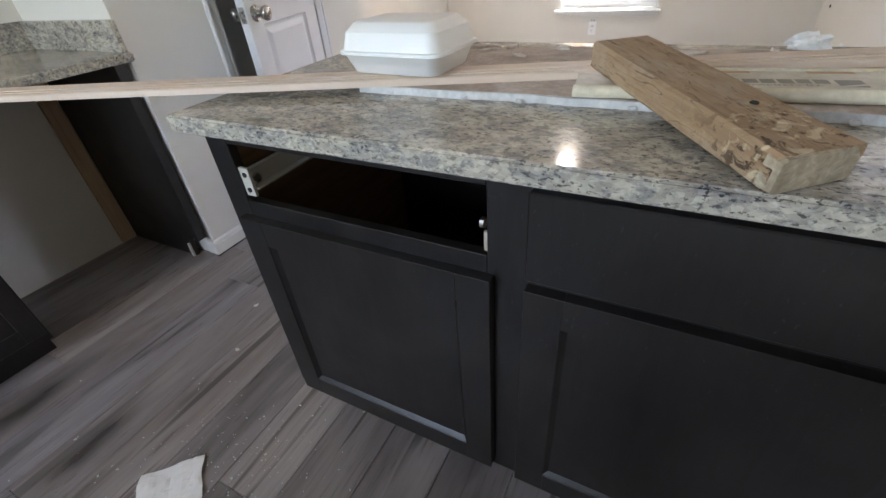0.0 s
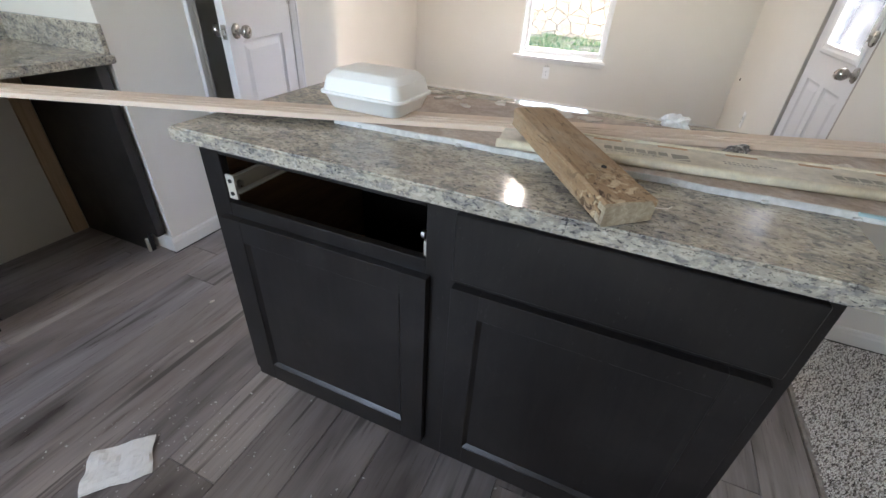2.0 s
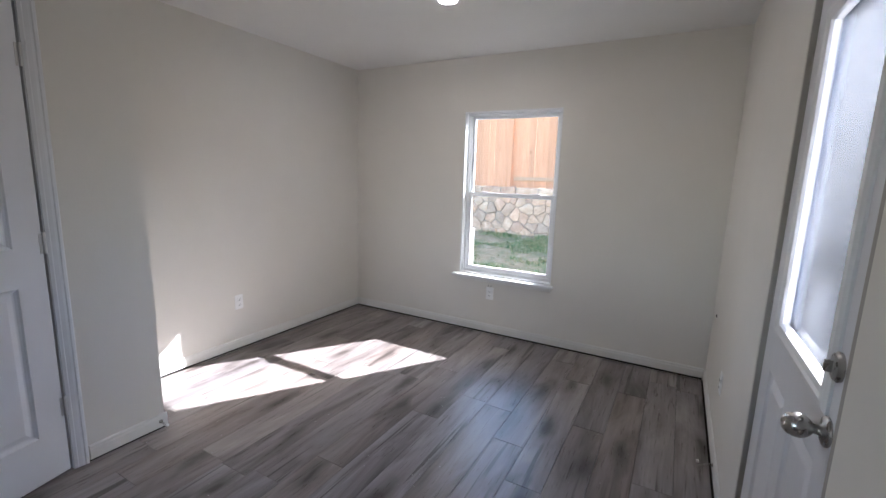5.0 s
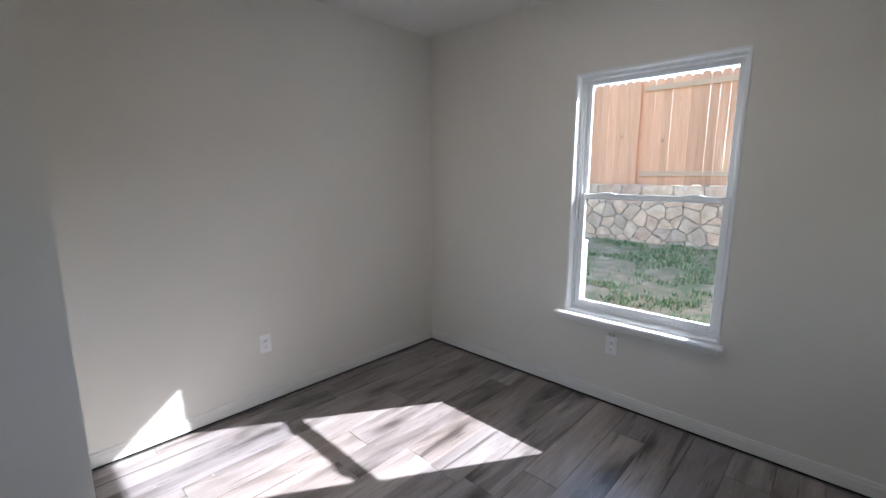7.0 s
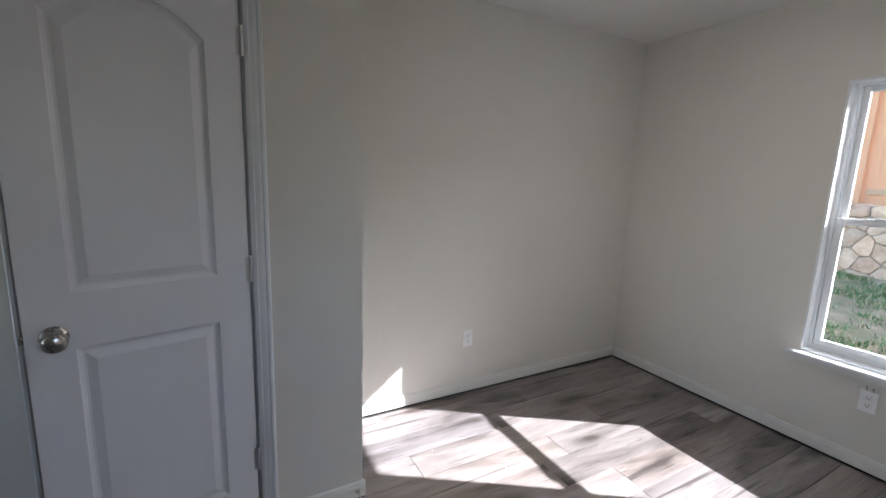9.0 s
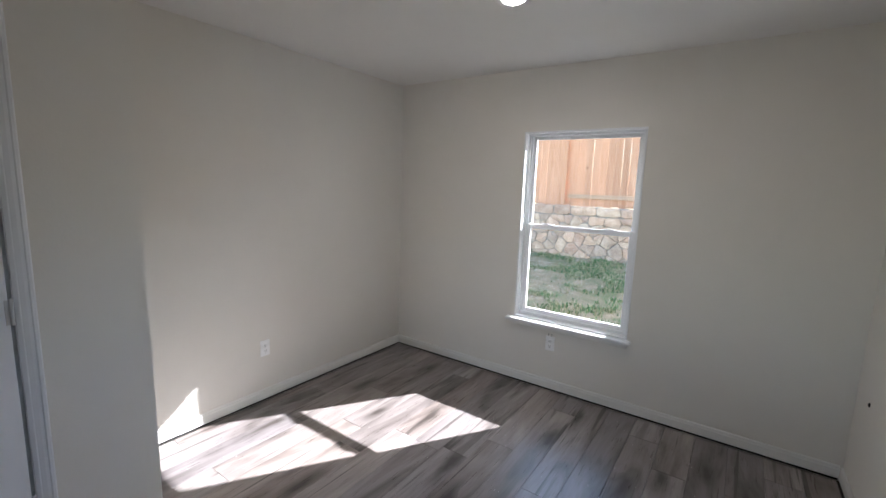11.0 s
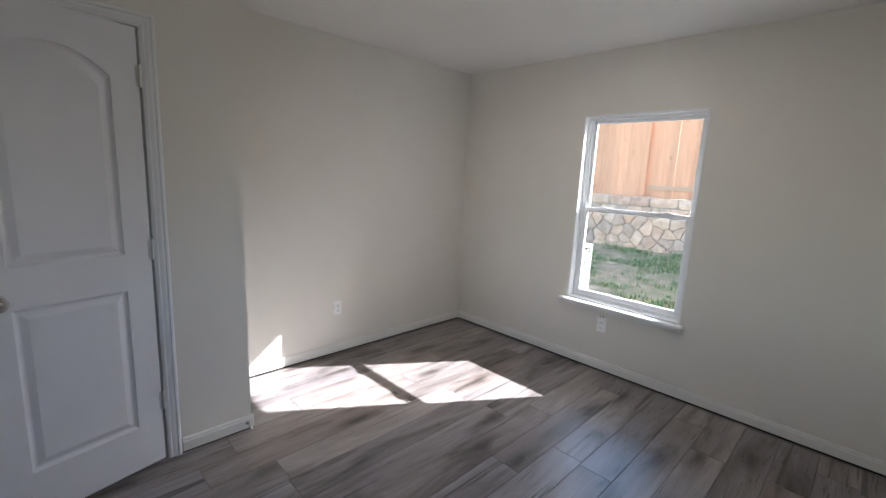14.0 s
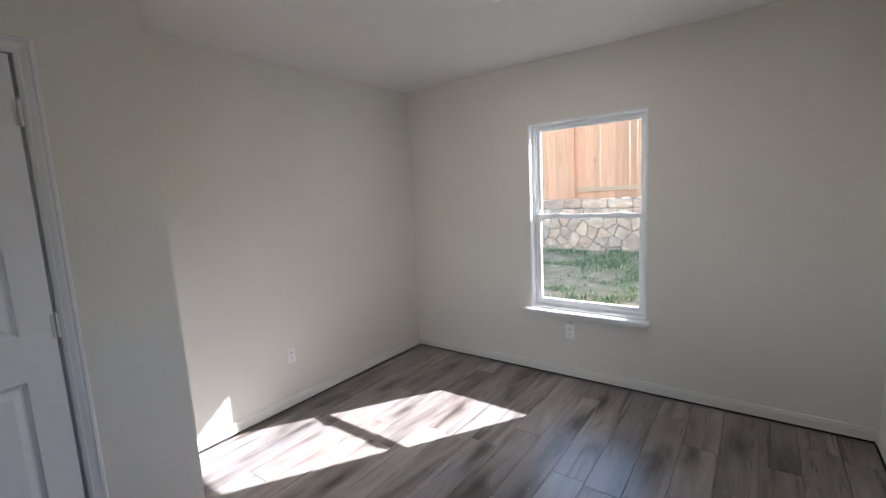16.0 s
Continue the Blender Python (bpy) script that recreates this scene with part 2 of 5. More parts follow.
def lumber_material():
    """Sawn lumber gone brown: grain along y, dry mud smears, dark splits and gouges."""
    m, n, l, b = mat("weathered_lumber", (0.35, 0.25, 0.15), 0.85)
    v, gr = coords(n, l), coords(n, l, (1, 0.07, 1))
    g = noise_tex(n, l, gr, 75.0, 6.0, 0.65, 0.8)
    c = ramp(n, l, g, [(0.25, (0.25, 0.150, 0.080)), (0.5, (0.345, 0.225, 0.13)), (0.75, (0.42, 0.29, 0.178))])
    mud = noise_tex(n, l, coords(n, l, (1, 0.35, 1)), 22.0, 7.0, 0.72, 0.5)
    c = mixc(n, l, ramp(n, l, mud, [(0.52, gray(0.0)), (0.68, gray(0.65))]), c, (0.43, 0.335, 0.245))
    dirt = noise_tex(n, l, coords(n, l, (1, 0.25, 1)), 16.0, 6.0, 0.7, 1.0)
    c = mixc(n, l, ramp(n, l, dirt, [(0.58, gray(0.0)), (0.72, gray(0.7))]), c, (0.15, 0.095, 0.055))
    line = noise_tex(n, l, coords(n, l, (1, 0.12, 1)), 30.0, 2.0, 0.5, 1.4)
    c = mixc(n, l, ramp(n, l, line, [(0.492, gray(0.0)), (0.50, gray(0.75)), (0.508, gray(0.0))]), c, (0.06, 0.04, 0.025))
    # the sawn end is split and chewed
    tc, sep = n.new("ShaderNodeTexCoord"), n.new("ShaderNodeSeparateXYZ")
    l.new(tc.outputs["Object"], sep.inputs[0])
    near = ramp(n, l, sep.outputs["Y"], [(0.04, gray(1.0)), (0.12, gray(0.12))])
    chew = noise_tex(n, l, coords(n, l, (1, 0.6, 1)), 60.0, 5.0, 0.7, 1.2)
    hole = mixc(n, l, 1.0, ramp(n, l, chew, [(0.53, gray(0.0)), (0.58, gray(1.0))]), near, "MULTIPLY")
    c = mixc(n, l, hole, c, (0.085, 0.05, 0.028))
    pale = noise_tex(n, l, v, 45.0, 4.0, 0.6, 0.8)
    c = mixc(n, l, mixc(n, l, 1.0, ramp(n, l, pale, [(0.54, gray(0.0)), (0.62, gray(0.9))]), near, "MULTIPLY"), c, (0.60, 0.47, 0.31))
    l.new(c, b.inputs["Base Color"])
    bump(n, l, b, mixc(n, l, hole, mixc(n, l, 0.5, g, mud), (0, 0, 0)), 0.7, 0.004)
    return m


M_PINE = wood_material("primed_pine", (0.63, 0.49, 0.38), (0.71, 0.58, 0.47), (0.05, 1, 1), 70.0, 0.6)
M_RAWBOX = wood_material("raw_plywood", (0.17, 0.095, 0.05), (0.28, 0.17, 0.095), (1, 0.08, 1), 40.0, 0.7)
M_FURRING = wood_material("furring_pine", (0.42, 0.29, 0.17), (0.58, 0.43, 0.28), (1, 1, 0.06), 50.0, 0.7)
M_LUMBER = lumber_material()
M_ENDGRAIN = wood_material("lumber_end", (0.26, 0.20, 0.13), (0.50, 0.43, 0.32), (1, 1, 1), 90.0, 0.85, (0.12, 0.09, 0.05))
M_CEDAR = wood_material("cedar_picket", (0.47, 0.222, 0.118), (0.615, 0.335, 0.198), (1, 1, 0.05), 30.0, 0.8, None, True)
M_RAIL = wood_material("fence_rail", (0.44, 0.27, 0.165), (0.56, 0.37, 0.24), (0.05, 1, 1), 30.0, 0.8)


def patchy(name, a, b2, c2, scale, rough=0.85, strength=0.3, big=2.5, tones=None):
    m, n, l, b = mat(name, a, rough)
    v = coords(n, l, (1, 1, 1), "Object", True)
    c = ramp(n, l, noise_tex(n, l, v, big, 6.0, 0.65, 0.6), [(0.34, a), (0.52, b2), (0.68, c2)])
    f = noise_tex(n, l, v, scale, 5.0, 0.7)
    c = mixc(n, l, 1.0, c, ramp(n, l, f, [(0.3, gray(0.8)), (0.7, gray(1.15))]), "MULTIPLY")
    if tones:
        info = n.new("ShaderNodeObjectInfo")
        c = mixc(n, l, 1.0, c, ramp(n, l, info.outputs["Random"], tones), "MULTIPLY")
    l.new(c, b.inputs["Base Color"])
    bump(n, l, b, f, strength, 0.003)
    return m


M_DRYWALL = patchy("drywall_paper", (0.37, 0.285, 0.23), (0.49, 0.395, 0.33), (0.64, 0.57, 0.51), 90.0, 0.85, 0.15, 7.0)
M_GYPSUM = patchy("gypsum_edge", (0.5, 0.49, 0.47), (0.62, 0.61, 0.59), (0.72, 0.71, 0.69), 70.0, 0.9, 0.4, 12.0)
M_SHEATH = patchy("jamb_wrap", (0.56, 0.50, 0.40), (0.64, 0.585, 0.485), (0.70, 0.65, 0.56), 40.0, 0.45, 0.1, 6.0)
M_LIP = patchy("jamb_lip", (0.64, 0.57, 0.42), (0.71, 0.64, 0.49), (0.76, 0.70, 0.56), 30.0, 0.5, 0.1, 9.0)
M_INK = mat("grey_ink", (0.30, 0.28, 0.24), 0.7)[0]
M_PAPER = painted("tissue_paper", (0.82, 0.81, 0.79), 0.85, 160.0, 0.3, 0.03)
M_CHIP = patchy("torn_paper", (0.58, 0.53, 0.47), (0.68, 0.63, 0.57), (0.78, 0.74, 0.69), 60.0, 0.9, 0.3, 20.0)
M_TAPE = mat("blue_tape", (0.36, 0.52, 0.55), 0.6)[0]
M_SHARD = patchy("stone_shard", (0.02, 0.02, 0.022), (0.16, 0.155, 0.15), (0.80, 0.78, 0.75), 60.0, 0.4, 0.5, 75.0)
M_STONE = patchy("lime_stone", (0.40, 0.285, 0.21), (0.51, 0.385, 0.295), (0.60, 0.48, 0.385), 25.0, 0.9, 0.8, 5.0, [(0.0, (0.72, 0.70, 0.69)), (0.3, (0.92, 0.86, 0.80)), (0.6, (1.08, 1.02, 0.94)), (0.85, (1.12, 0.98, 0.88)), (1.0, (0.82, 0.72, 0.68))])
M_MORTAR = patchy("mortar", (0.25, 0.20, 0.155), (0.30, 0.245, 0.195), (0.35, 0.29, 0.235), 40.0, 0.95, 0.5, 4.0)
M_TURF = patchy("turf", (0.12, 0.14, 0.05), (0.27, 0.20, 0.115), (0.42, 0.31, 0.20), 45.0, 0.95, 0.8, 2.2)
M_CONCRETE = patchy("concrete", (0.36, 0.35, 0.33), (0.42, 0.41, 0.39), (0.48, 0.47, 0.45), 60.0, 0.9, 0.3, 2.0)
M_ACGREY = painted("unit_enamel", (0.46, 0.46, 0.455), 0.45, 30.0, 0.05, 0.03)


def blade_material():
    m, n, l, b = mat("grass_blade", (0.06, 0.11, 0.03), 0.7)
    g = n.new("ShaderNodeNewGeometry")
    l.new(ramp(n, l, g.outputs["Random Per Island"], [(0.0, (0.05, 0.12, 0.03)), (0.55, (0.12, 0.20, 0.06)), (0.65, (0.32, 0.27, 0.14)), (1.0, (0.54, 0.44, 0.30))]), b.inputs["Base Color"])
    return m


M_BLADE = blade_material()


def carpet_material():
    m, n, l, b = mat("speckled_carpet", (0.4, 0.37, 0.34), 0.95)
    g = n.new("ShaderNodeNewGeometry")
    l.new(ramp(n, l, g.outputs["Random Per Island"], [(0.0, (0.05, 0.044, 0.04)), (0.19, (0.18, 0.16, 0.145)), (0.27, (0.70, 0.655, 0.61)), (0.7, (0.88, 0.845, 0.80)), (1.0, (0.93, 0.905, 0.87))]), b.inputs["Base Color"])
    return m


M_CARPET = carpet_material()
M_BACKING = patchy("carpet_backing", (0.26, 0.235, 0.21), (0.33, 0.30, 0.27), (0.40, 0.365, 0.33), 120.0, 0.95, 0.4, 30.0)


def glass_material():
    m = bpy.data.materials.new("clear_glass")
    m.use_nodes = True
    n, l = m.node_tree.nodes, m.node_tree.links
    n.clear()
    out = n.new("ShaderNodeOutputMaterial")
    mx = n.new("ShaderNodeMixShader")
    tr = n.new("ShaderNodeBsdfTransparent")
    gl = n.new("ShaderNodeBsdfGlossy")
    fr = n.new("ShaderNodeFresnel")
    gl.inputs["Roughness"].default_value = 0.02
    tr.inputs["Color"].default_value = (0.93, 0.96, 0.95, 1)
    fr.inputs["IOR"].default_value = 1.25
    l.new(fr.outputs[0], mx.inputs[0])
    l.new(tr.outputs[0], mx.inputs[1])
    l.new(gl.outputs[0], mx.inputs[2])
    l.new(mx.outputs[0], out.inputs[0])
    return m


def smeared_glass_material():
    """Dusty, wiped pane: clear glass with a thin pale film in streaks."""
    m = glass_material()
    m.name = "smeared_glass"
    n, l = m.node_tree.nodes, m.node_tree.links
    next(x for x in n if x.type == "BSDF_TRANSPARENT").inputs["Color"].default_value = (0.84, 0.87, 0.93, 1)
    next(x for x in n if x.type == "FRESNEL").inputs["IOR"].default_value = 1.13
    out = next(x for x in n if x.type == "OUTPUT_MATERIAL")
    clear = out.inputs[0].links[0].from_socket
    df = n.new("ShaderNodeBsdfTranslucent")
    df.inputs["Color"].default_value = (0.80, 0.84, 0.9, 1)
    mx = n.new("ShaderNodeMixShader")
    v = coords(n, l, (1, 1, 0.5))
    f = ramp(n, l, noise_tex(n, l, v, 3.2, 3.0, 0.5, 0.8), [(0.35, gray(0.012)), (0.75, gray(0.05))])
    l.new(f, mx.inputs[0])
    l.new(clear, mx.inputs[1])
    l.new(df.outputs[0], mx.inputs[2])
    l.new(mx.outputs[0], out.inputs[0])
    return m


M_GLASS = glass_material()
M_SMEAR = smeared_glass_material()


def lamp_material():
    m, n, l, b = mat("led_diffuser", (0.9, 0.88, 0.84), 0.5)
    b.inputs["Emission Color"].default_value = (1.0, 0.90, 0.80, 1)
    b.inputs["Emission Strength"].default_value = 26.0
    return m


M_LED = lamp_material()


# ---- mesh helpers ----
def finish(name, bm, material, smooth=False):
    bmesh.ops.recalc_face_normals(bm, faces=bm.faces)
    me = bpy.data.meshes.new(name)
    bm.to_mesh(me)
    bm.free()
    for m in (material if isinstance(material, (list, tuple)) else [material]):
        me.materials.append(m)
    if smooth:
        me.polygons.foreach_set("use_smooth", [True] * len(me.polygons))
    return new(name, me)


def part(name, bm, material, parent, label="", smooth=False):
    ob = finish(name, bm, material, smooth)
    ob.parent = parent
    if label:
        ob["label"] = label
    return ob


def thing(name, label, category, at=None, group="", kind=""):
    ob = new(name)
    ob.empty_display_size = 0.05
    if at is not None:
        ob.matrix_world = at
    return tagged(ob, label, category, group, kind)


def add_box(bm, x0, x1, y0, y1, z0, z1, m=None):
    vs = [bm.verts.new((x, y, z)) for z in (z0, z1) for y in (y0, y1) for x in (x0, x1)]
    fs = [bm.faces.new([vs[i] for i in f]) for f in ((0, 2, 3, 1), (4, 5, 7, 6), (0, 1, 5, 4), (2, 6, 7, 3), (0, 4, 6, 2), (1, 3, 7, 5))]
    if m is not None:
        bmesh.ops.transform(bm, matrix=m, verts=vs)
    return fs


def box(x0, x1, y0, y1, z0, z1, bevel=0.0, segments=1):
    bm = bmesh.new()
    add_box(bm, x0, x1, y0, y1, z0, z1)
    if bevel:
        bmesh.ops.bevel(bm, geom=bm.edges[:], offset=bevel, segments=segments, affect="EDGES", profile=0.5)
    return bm


def lathe(profile, steps=28):
    """A turned shape about z: profile of (radius, z)."""
    bm = bmesh.new()
    rings = []
    for r, z in profile:
        if r < 1e-6:
            rings.append([bm.verts.new((0, 0, z))])
        else:
            rings.append([bm.verts.new((r * math.cos(2 * math.pi * i / steps), r * math.sin(2 * math.pi * i / steps), z)) for i in range(steps)])
    for a, b in zip(rings, rings[1:]):
        for i in range(steps):
            j = (i + 1) % steps
            ring = [a[i % len(a)], a[j % len(a)], b[j % len(b)], b[i % len(b)]]
            ring = list(dict.fromkeys(ring))
            if len(ring) > 2:
                bm.faces.new(ring)
    return bm


def extrude_profile(points, length, axis="x"):
    """A closed profile swept straight: points of (across, up), along x from 0 to length."""
    bm = bmesh.new()
    a = [bm.verts.new((0, p, q)) for p, q in points]
    b = [bm.verts.new((length, p, q)) for p, q in points]
    k = len(points)
    for i in range(k):
        bm.faces.new([a[i], a[(i + 1) % k], b[(i + 1) % k], b[i]])
    bm.faces.new(a)
    bm.faces.new(b[::-1])
    return bm


def moved(bm, m):
    bmesh.ops.transform(bm, matrix=m, verts=bm.verts[:])
    return bm


def tube(points, radius, sides=8):
    bm = bmesh.new()
    rings = []
    pts = [Vector(p) for p in points]
    for i, p in enumerate(pts):
        d = (pts[min(i + 1, len(pts) - 1)] - pts[max(i - 1, 0)]).normalized()
        q = d.to_track_quat("Z", "Y")
        rings.append([bm.verts.new(p + q @ Vector((radius * math.cos(2 * math.pi * k / sides), radius * math.sin(2 * math.pi * k / sides), 0))) for k in range(sides)])
    for a, b in zip(rings, rings[1:]):
        for k in range(sides):
            bm.faces.new([a[k], a[(k + 1) % sides], b[(k + 1) % sides], b[k]])
    bm.faces.new(rings[0][::-1])
    bm.faces.new(rings[-1])
    return bm


# ---- plan ----
XW, XE, YN, ZC = -2.115, 1.175, 5.02, 2.452     # west and east faces, north face, ceiling
XP, YS, YP = -1.50, 2.65, 1.216                 # pantry wall face, its north and south ends
YL = 1.985                                       # south face of the wall beside the entry
XF, YB = 6.8, -1.6                              # far east and south walls
WIN = (-0.88, -0.012, 0.535, 1.993)             # window opening
DOOR = (2.445, 3.256, 2.056)                    # entry opening along y, its head
PAN = (1.64, 2.24, 2.06)                        # pantry opening along y, its head


def wall(name, boxes, label):
    bm = bmesh.new()
    for b in boxes:
        add_box(bm, *b)
    return tagged(finish(name, bm, M_WALL), label, "wall", kind="structure")


ZT = ZC + 0.02
wall("wall_north", [(XW - 0.15, WIN[0], YN, YN + 0.15, -0.15, ZT), (WIN[1], XE + 0.15, YN, YN + 0.15, -0.15, ZT),
                    (WIN[0], WIN[1], YN, YN + 0.15, -0.15, WIN[2]), (WIN[0], WIN[1], YN, YN + 0.15, WIN[3], ZT)], "off-white painted wall with a window opening")
wall("wall_west", [(XW - 0.15, XW, YB, YN, -0.15, ZT)], "off-white painted side wall")
wall("wall_east", [(XE, XE + 0.15, YL, DOOR[0], -0.15, ZT), (XE, XE + 0.15, DOOR[1], YN, -0.15, ZT), (XE, XE + 0.15, DOOR[0], DOOR[1], DOOR[2], ZT)], "off-white painted wall with the entry door")
wall("wall_pantry", [(XP - 0.115, XP, YP, PAN[0], -0.05, ZT), (XP - 0.115, XP, PAN[1], YS, -0.05, ZT), (XP - 0.115, XP, PAN[0], PAN[1], PAN[2], ZT)], "off-white pantry wall with a door opening")
wall("wall_pantry_north", [(XW, XP - 0.115, YS - 0.115, YS, -0.05, ZT)], "off-white return wall of the pantry")
wall("wall_pantry_south", [(XW, XP - 0.115, YP, YP + 0.115, -0.05, ZT)], "off-white wall end beside the side counter")
# unseen opening added to hold a fill lamp; its thin back keeps sun out
FILL_L = (2.95, 4.45, 0.7, 2.05)
wall("wall_living", [(XE + 0.15, FILL_L[0], YL, YL + 0.15, -0.15, ZT), (FILL_L[1], XF, YL, YL + 0.15, -0.15, ZT),
                     (FILL_L[0], FILL_L[1], YL, YL + 0.15, -0.15, FILL_L[2]), (FILL_L[0], FILL_L[1], YL, YL + 0.15, FILL_L[3], ZT),
                     (FILL_L[0], FILL_L[1], YL + 0.13, YL + 0.15, FILL_L[2], FILL_L[3])], "grey-white painted wall above carpet")
# closing wall out of view, with an opening added for the kitchen fill lamp
FILL_K = (-1.5, -0.1, 1.1, 2.05)
wall("wall_south", [(XW - 0.15, FILL_K[0], YB - 0.15, YB, -0.15, ZT), (FILL_K[1], XF + 0.15, YB - 0.15, YB, -0.15, ZT),
                    (FILL_K[0], FILL_K[1], YB - 0.15, YB, -0.15, FILL_K[2]), (FILL_K[0], FILL_K[1], YB - 0.15, YB, FILL_K[3], ZT)], "plain off-white closing wall with an added opening for a fill lamp")
wall("wall_far_east", [(XF, XF + 0.15, YB, YL + 0.15, -0.15, ZT)], "plain off-white closing wall")
bm = bmesh.new()
add_box(bm, XW, XE, YL, YN, ZC, ZC + 0.16)
add_box(bm, XW, XF, YB, YL, ZC, ZC + 0.16)
tagged(finish("ceiling", bm, M_CEIL), "matt white painted ceiling", "ceiling", kind="structure")

# added fill lamp for the living room, in an opening nobody sees
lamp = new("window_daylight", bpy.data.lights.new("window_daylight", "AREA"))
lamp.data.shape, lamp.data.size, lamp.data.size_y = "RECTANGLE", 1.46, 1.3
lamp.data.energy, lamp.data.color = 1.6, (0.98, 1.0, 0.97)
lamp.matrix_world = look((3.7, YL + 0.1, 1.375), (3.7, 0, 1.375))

# added fill lamp that brightens the kitchen from behind the camera
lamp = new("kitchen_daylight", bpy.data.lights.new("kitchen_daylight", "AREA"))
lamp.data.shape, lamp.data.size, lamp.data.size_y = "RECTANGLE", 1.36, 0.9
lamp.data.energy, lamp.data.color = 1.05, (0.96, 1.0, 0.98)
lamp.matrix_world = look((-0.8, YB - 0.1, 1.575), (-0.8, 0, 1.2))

# ---- baseboards ----
PROFILE = [(0.0, 0.011), (0.012, 0.011), (0.012, 0.060), (0.009, 0.068), (0.009, 0.076), (0.005, 0.083), (0.0, 0.083)]


def baseboard(a, b):
    a, b = Vector((*a, 0)), Vector((*b, 0))
    d = b - a
    bm = extrude_profile(PROFILE, d.length)
    moved(bm, Matrix.Translation(a) @ Matrix.Rotation(math.atan2(d.y, d.x), 4, "Z"))
    ob = tagged(finish("baseboard", bm, M_BASE), "painted baseboard with a dark gap above the floor", "baseboard", kind="structure")
    # near-black strip in the gap below the board, painting its shade
    gap = box(0, d.length, 0, 0.005, -0.004, 0.0078)
    moved(gap, Matrix.Translation(a) @ Matrix.Rotation(math.atan2(d.y, d.x), 4, "Z"))
    part("open_gap", gap, M_SUB, ob, "near-black strip that paints the shade in the gap")
    return ob


baseboard((XE - 0.013, YN), (XW + 0.013, YN))
baseboard((XW, YN), (XW, YS))
baseboard((XW + 0.013, YS), (XP, YS))
baseboard((XP, YS + 0.012), (XP, PAN[1] + 0.062))
baseboard((XP, PAN[0] - 0.062), (XP, YP - 0.012))
baseboard((XP, YP), (XP - 0.05, YP))
baseboard((XE, DOOR[1] + 0.02), (XE, YN - 0.013))
baseboard((XE, YL - 0.012), (XE, DOOR[0] - 0.02))
baseboard((XF, YL), (XE, YL))


# ---- window ----
def ring_frame(bm, x0, x1, z0, z1, w, y0, y1):
    add_box(bm, x0, x0 + w, y0, y1, z0, z1)
    add_box(bm, x1 - w, x1, y0, y1, z0, z1)
    add_box(bm, x0 + w, x1 - w, y0, y1, z0, z0 + w)
    add_box(bm, x0 + w, x1 - w, y0, y1, z1 - w, z1)


def build_window():
    x0, x1, z0, z1 = WIN
    w = thing("window_1", "white vinyl single-hung window with a painted sill", "window", pose(0, 0, 0), kind="structure")
    bm = bmesh.new()
    ring_frame(bm, x0 + 0.002, x1 - 0.002, z0 + 0.012, z1 - 0.002, 0.026, YN + 0.055, YN + 0.135)
    add_box(bm, x0 + 0.028, x0 + 0.036, YN + 0.07, YN + 0.12, z0 + 0.04, z1 - 0.03)
    add_box(bm, x1 - 0.036, x1 - 0.028, YN + 0.07, YN + 0.12, z0 + 0.04, z1 - 0.03)
    bmesh.ops.bevel(bm, geom=bm.edges[:], offset=0.002, segments=1, affect="EDGES")
    part("window_frame", bm, M_VINYL, w)
    bm = bmesh.new()
    ring_frame(bm, x0 + 0.001, x1 - 0.001, z0 + 0.001, z1 - 0.001, 0.011, YN - 0.004, YN + 0.054)
    part("reveal_lining", bm, M_VINYL, w)
    zm = 1.275
    bm = bmesh.new()
    ring_frame(bm, x0 + 0.036, x1 - 0.036, zm - 0.02, z1 - 0.028, 0.026, YN + 0.097, YN + 0.122)
    bmesh.ops.bevel(bm, geom=bm.edges[:], offset=0.003, segments=1, affect="EDGES")
    up = part("upper_sash", bm, M_VINYL, w)
    bm = bmesh.new()
    ring_frame(bm, x0 + 0.030, x1 - 0.030, z0 + 0.036, zm + 0.014, 0.034, YN + 0.064, YN + 0.092)
    add_box(bm, x0 + 0.07, x1 - 0.07, YN + 0.052, YN + 0.064, zm - 0.016, zm - 0.006)
    bmesh.ops.bevel(bm, geom=bm.edges[:], offset=0.003, segments=1, affect="EDGES")
    lo = part("lower_sash", bm, M_VINYL, w)
    for cx in (x0 + 0.2, x1 - 0.2):
        bm = box(cx - 0.05, cx + 0.05, YN + 0.058, YN + 0.094, zm + 0.014, zm + 0.019, 0.002)
        add_box(bm, cx - 0.02, cx + 0.03, YN + 0.06, YN + 0.08, zm + 0.018, zm + 0.023)
        part("sash_lock", bm, M_VINYL, lo)
    for name, pz0, pz1, py, ow in (("pane", zm + 0.006, z1 - 0.054, YN + 0.108, up), ("pane", z0 + 0.07, zm - 0.02, YN + 0.076, lo)):
        g = part(name, box(x0 + 0.058, x1 - 0.058, py, py + 0.004, pz0, pz1), M_GLASS, ow, "clear glass with faint smears")
        g.visible_shadow = False
    # stool board with a rounded nose and horns past the opening
    bm = bmesh.new()
    add_box(bm, x0 - 0.055, x1 + 0.028, YN - 0.066, YN, z0 - 0.022, z0)
    bmesh.ops.bevel(bm, geom=[e for e in bm.edges], offset=0.006, segments=3, affect="EDGES")
    add_box(bm, x0 + 0.001, x1 - 0.001, YN - 0.004, YN + 0.058, z0 - 0.018, z0 + 0.0)
    part("window_sill", bm, M_TRIM, w, "white painted wooden sill board")
    bm = box(x0 - 0.03, x1 + 0.004, YN - 0.012, YN, z0 - 0.06, z0 - 0.022, 0.003)
    part("apron", bm, M_BASE, w)


build_window()


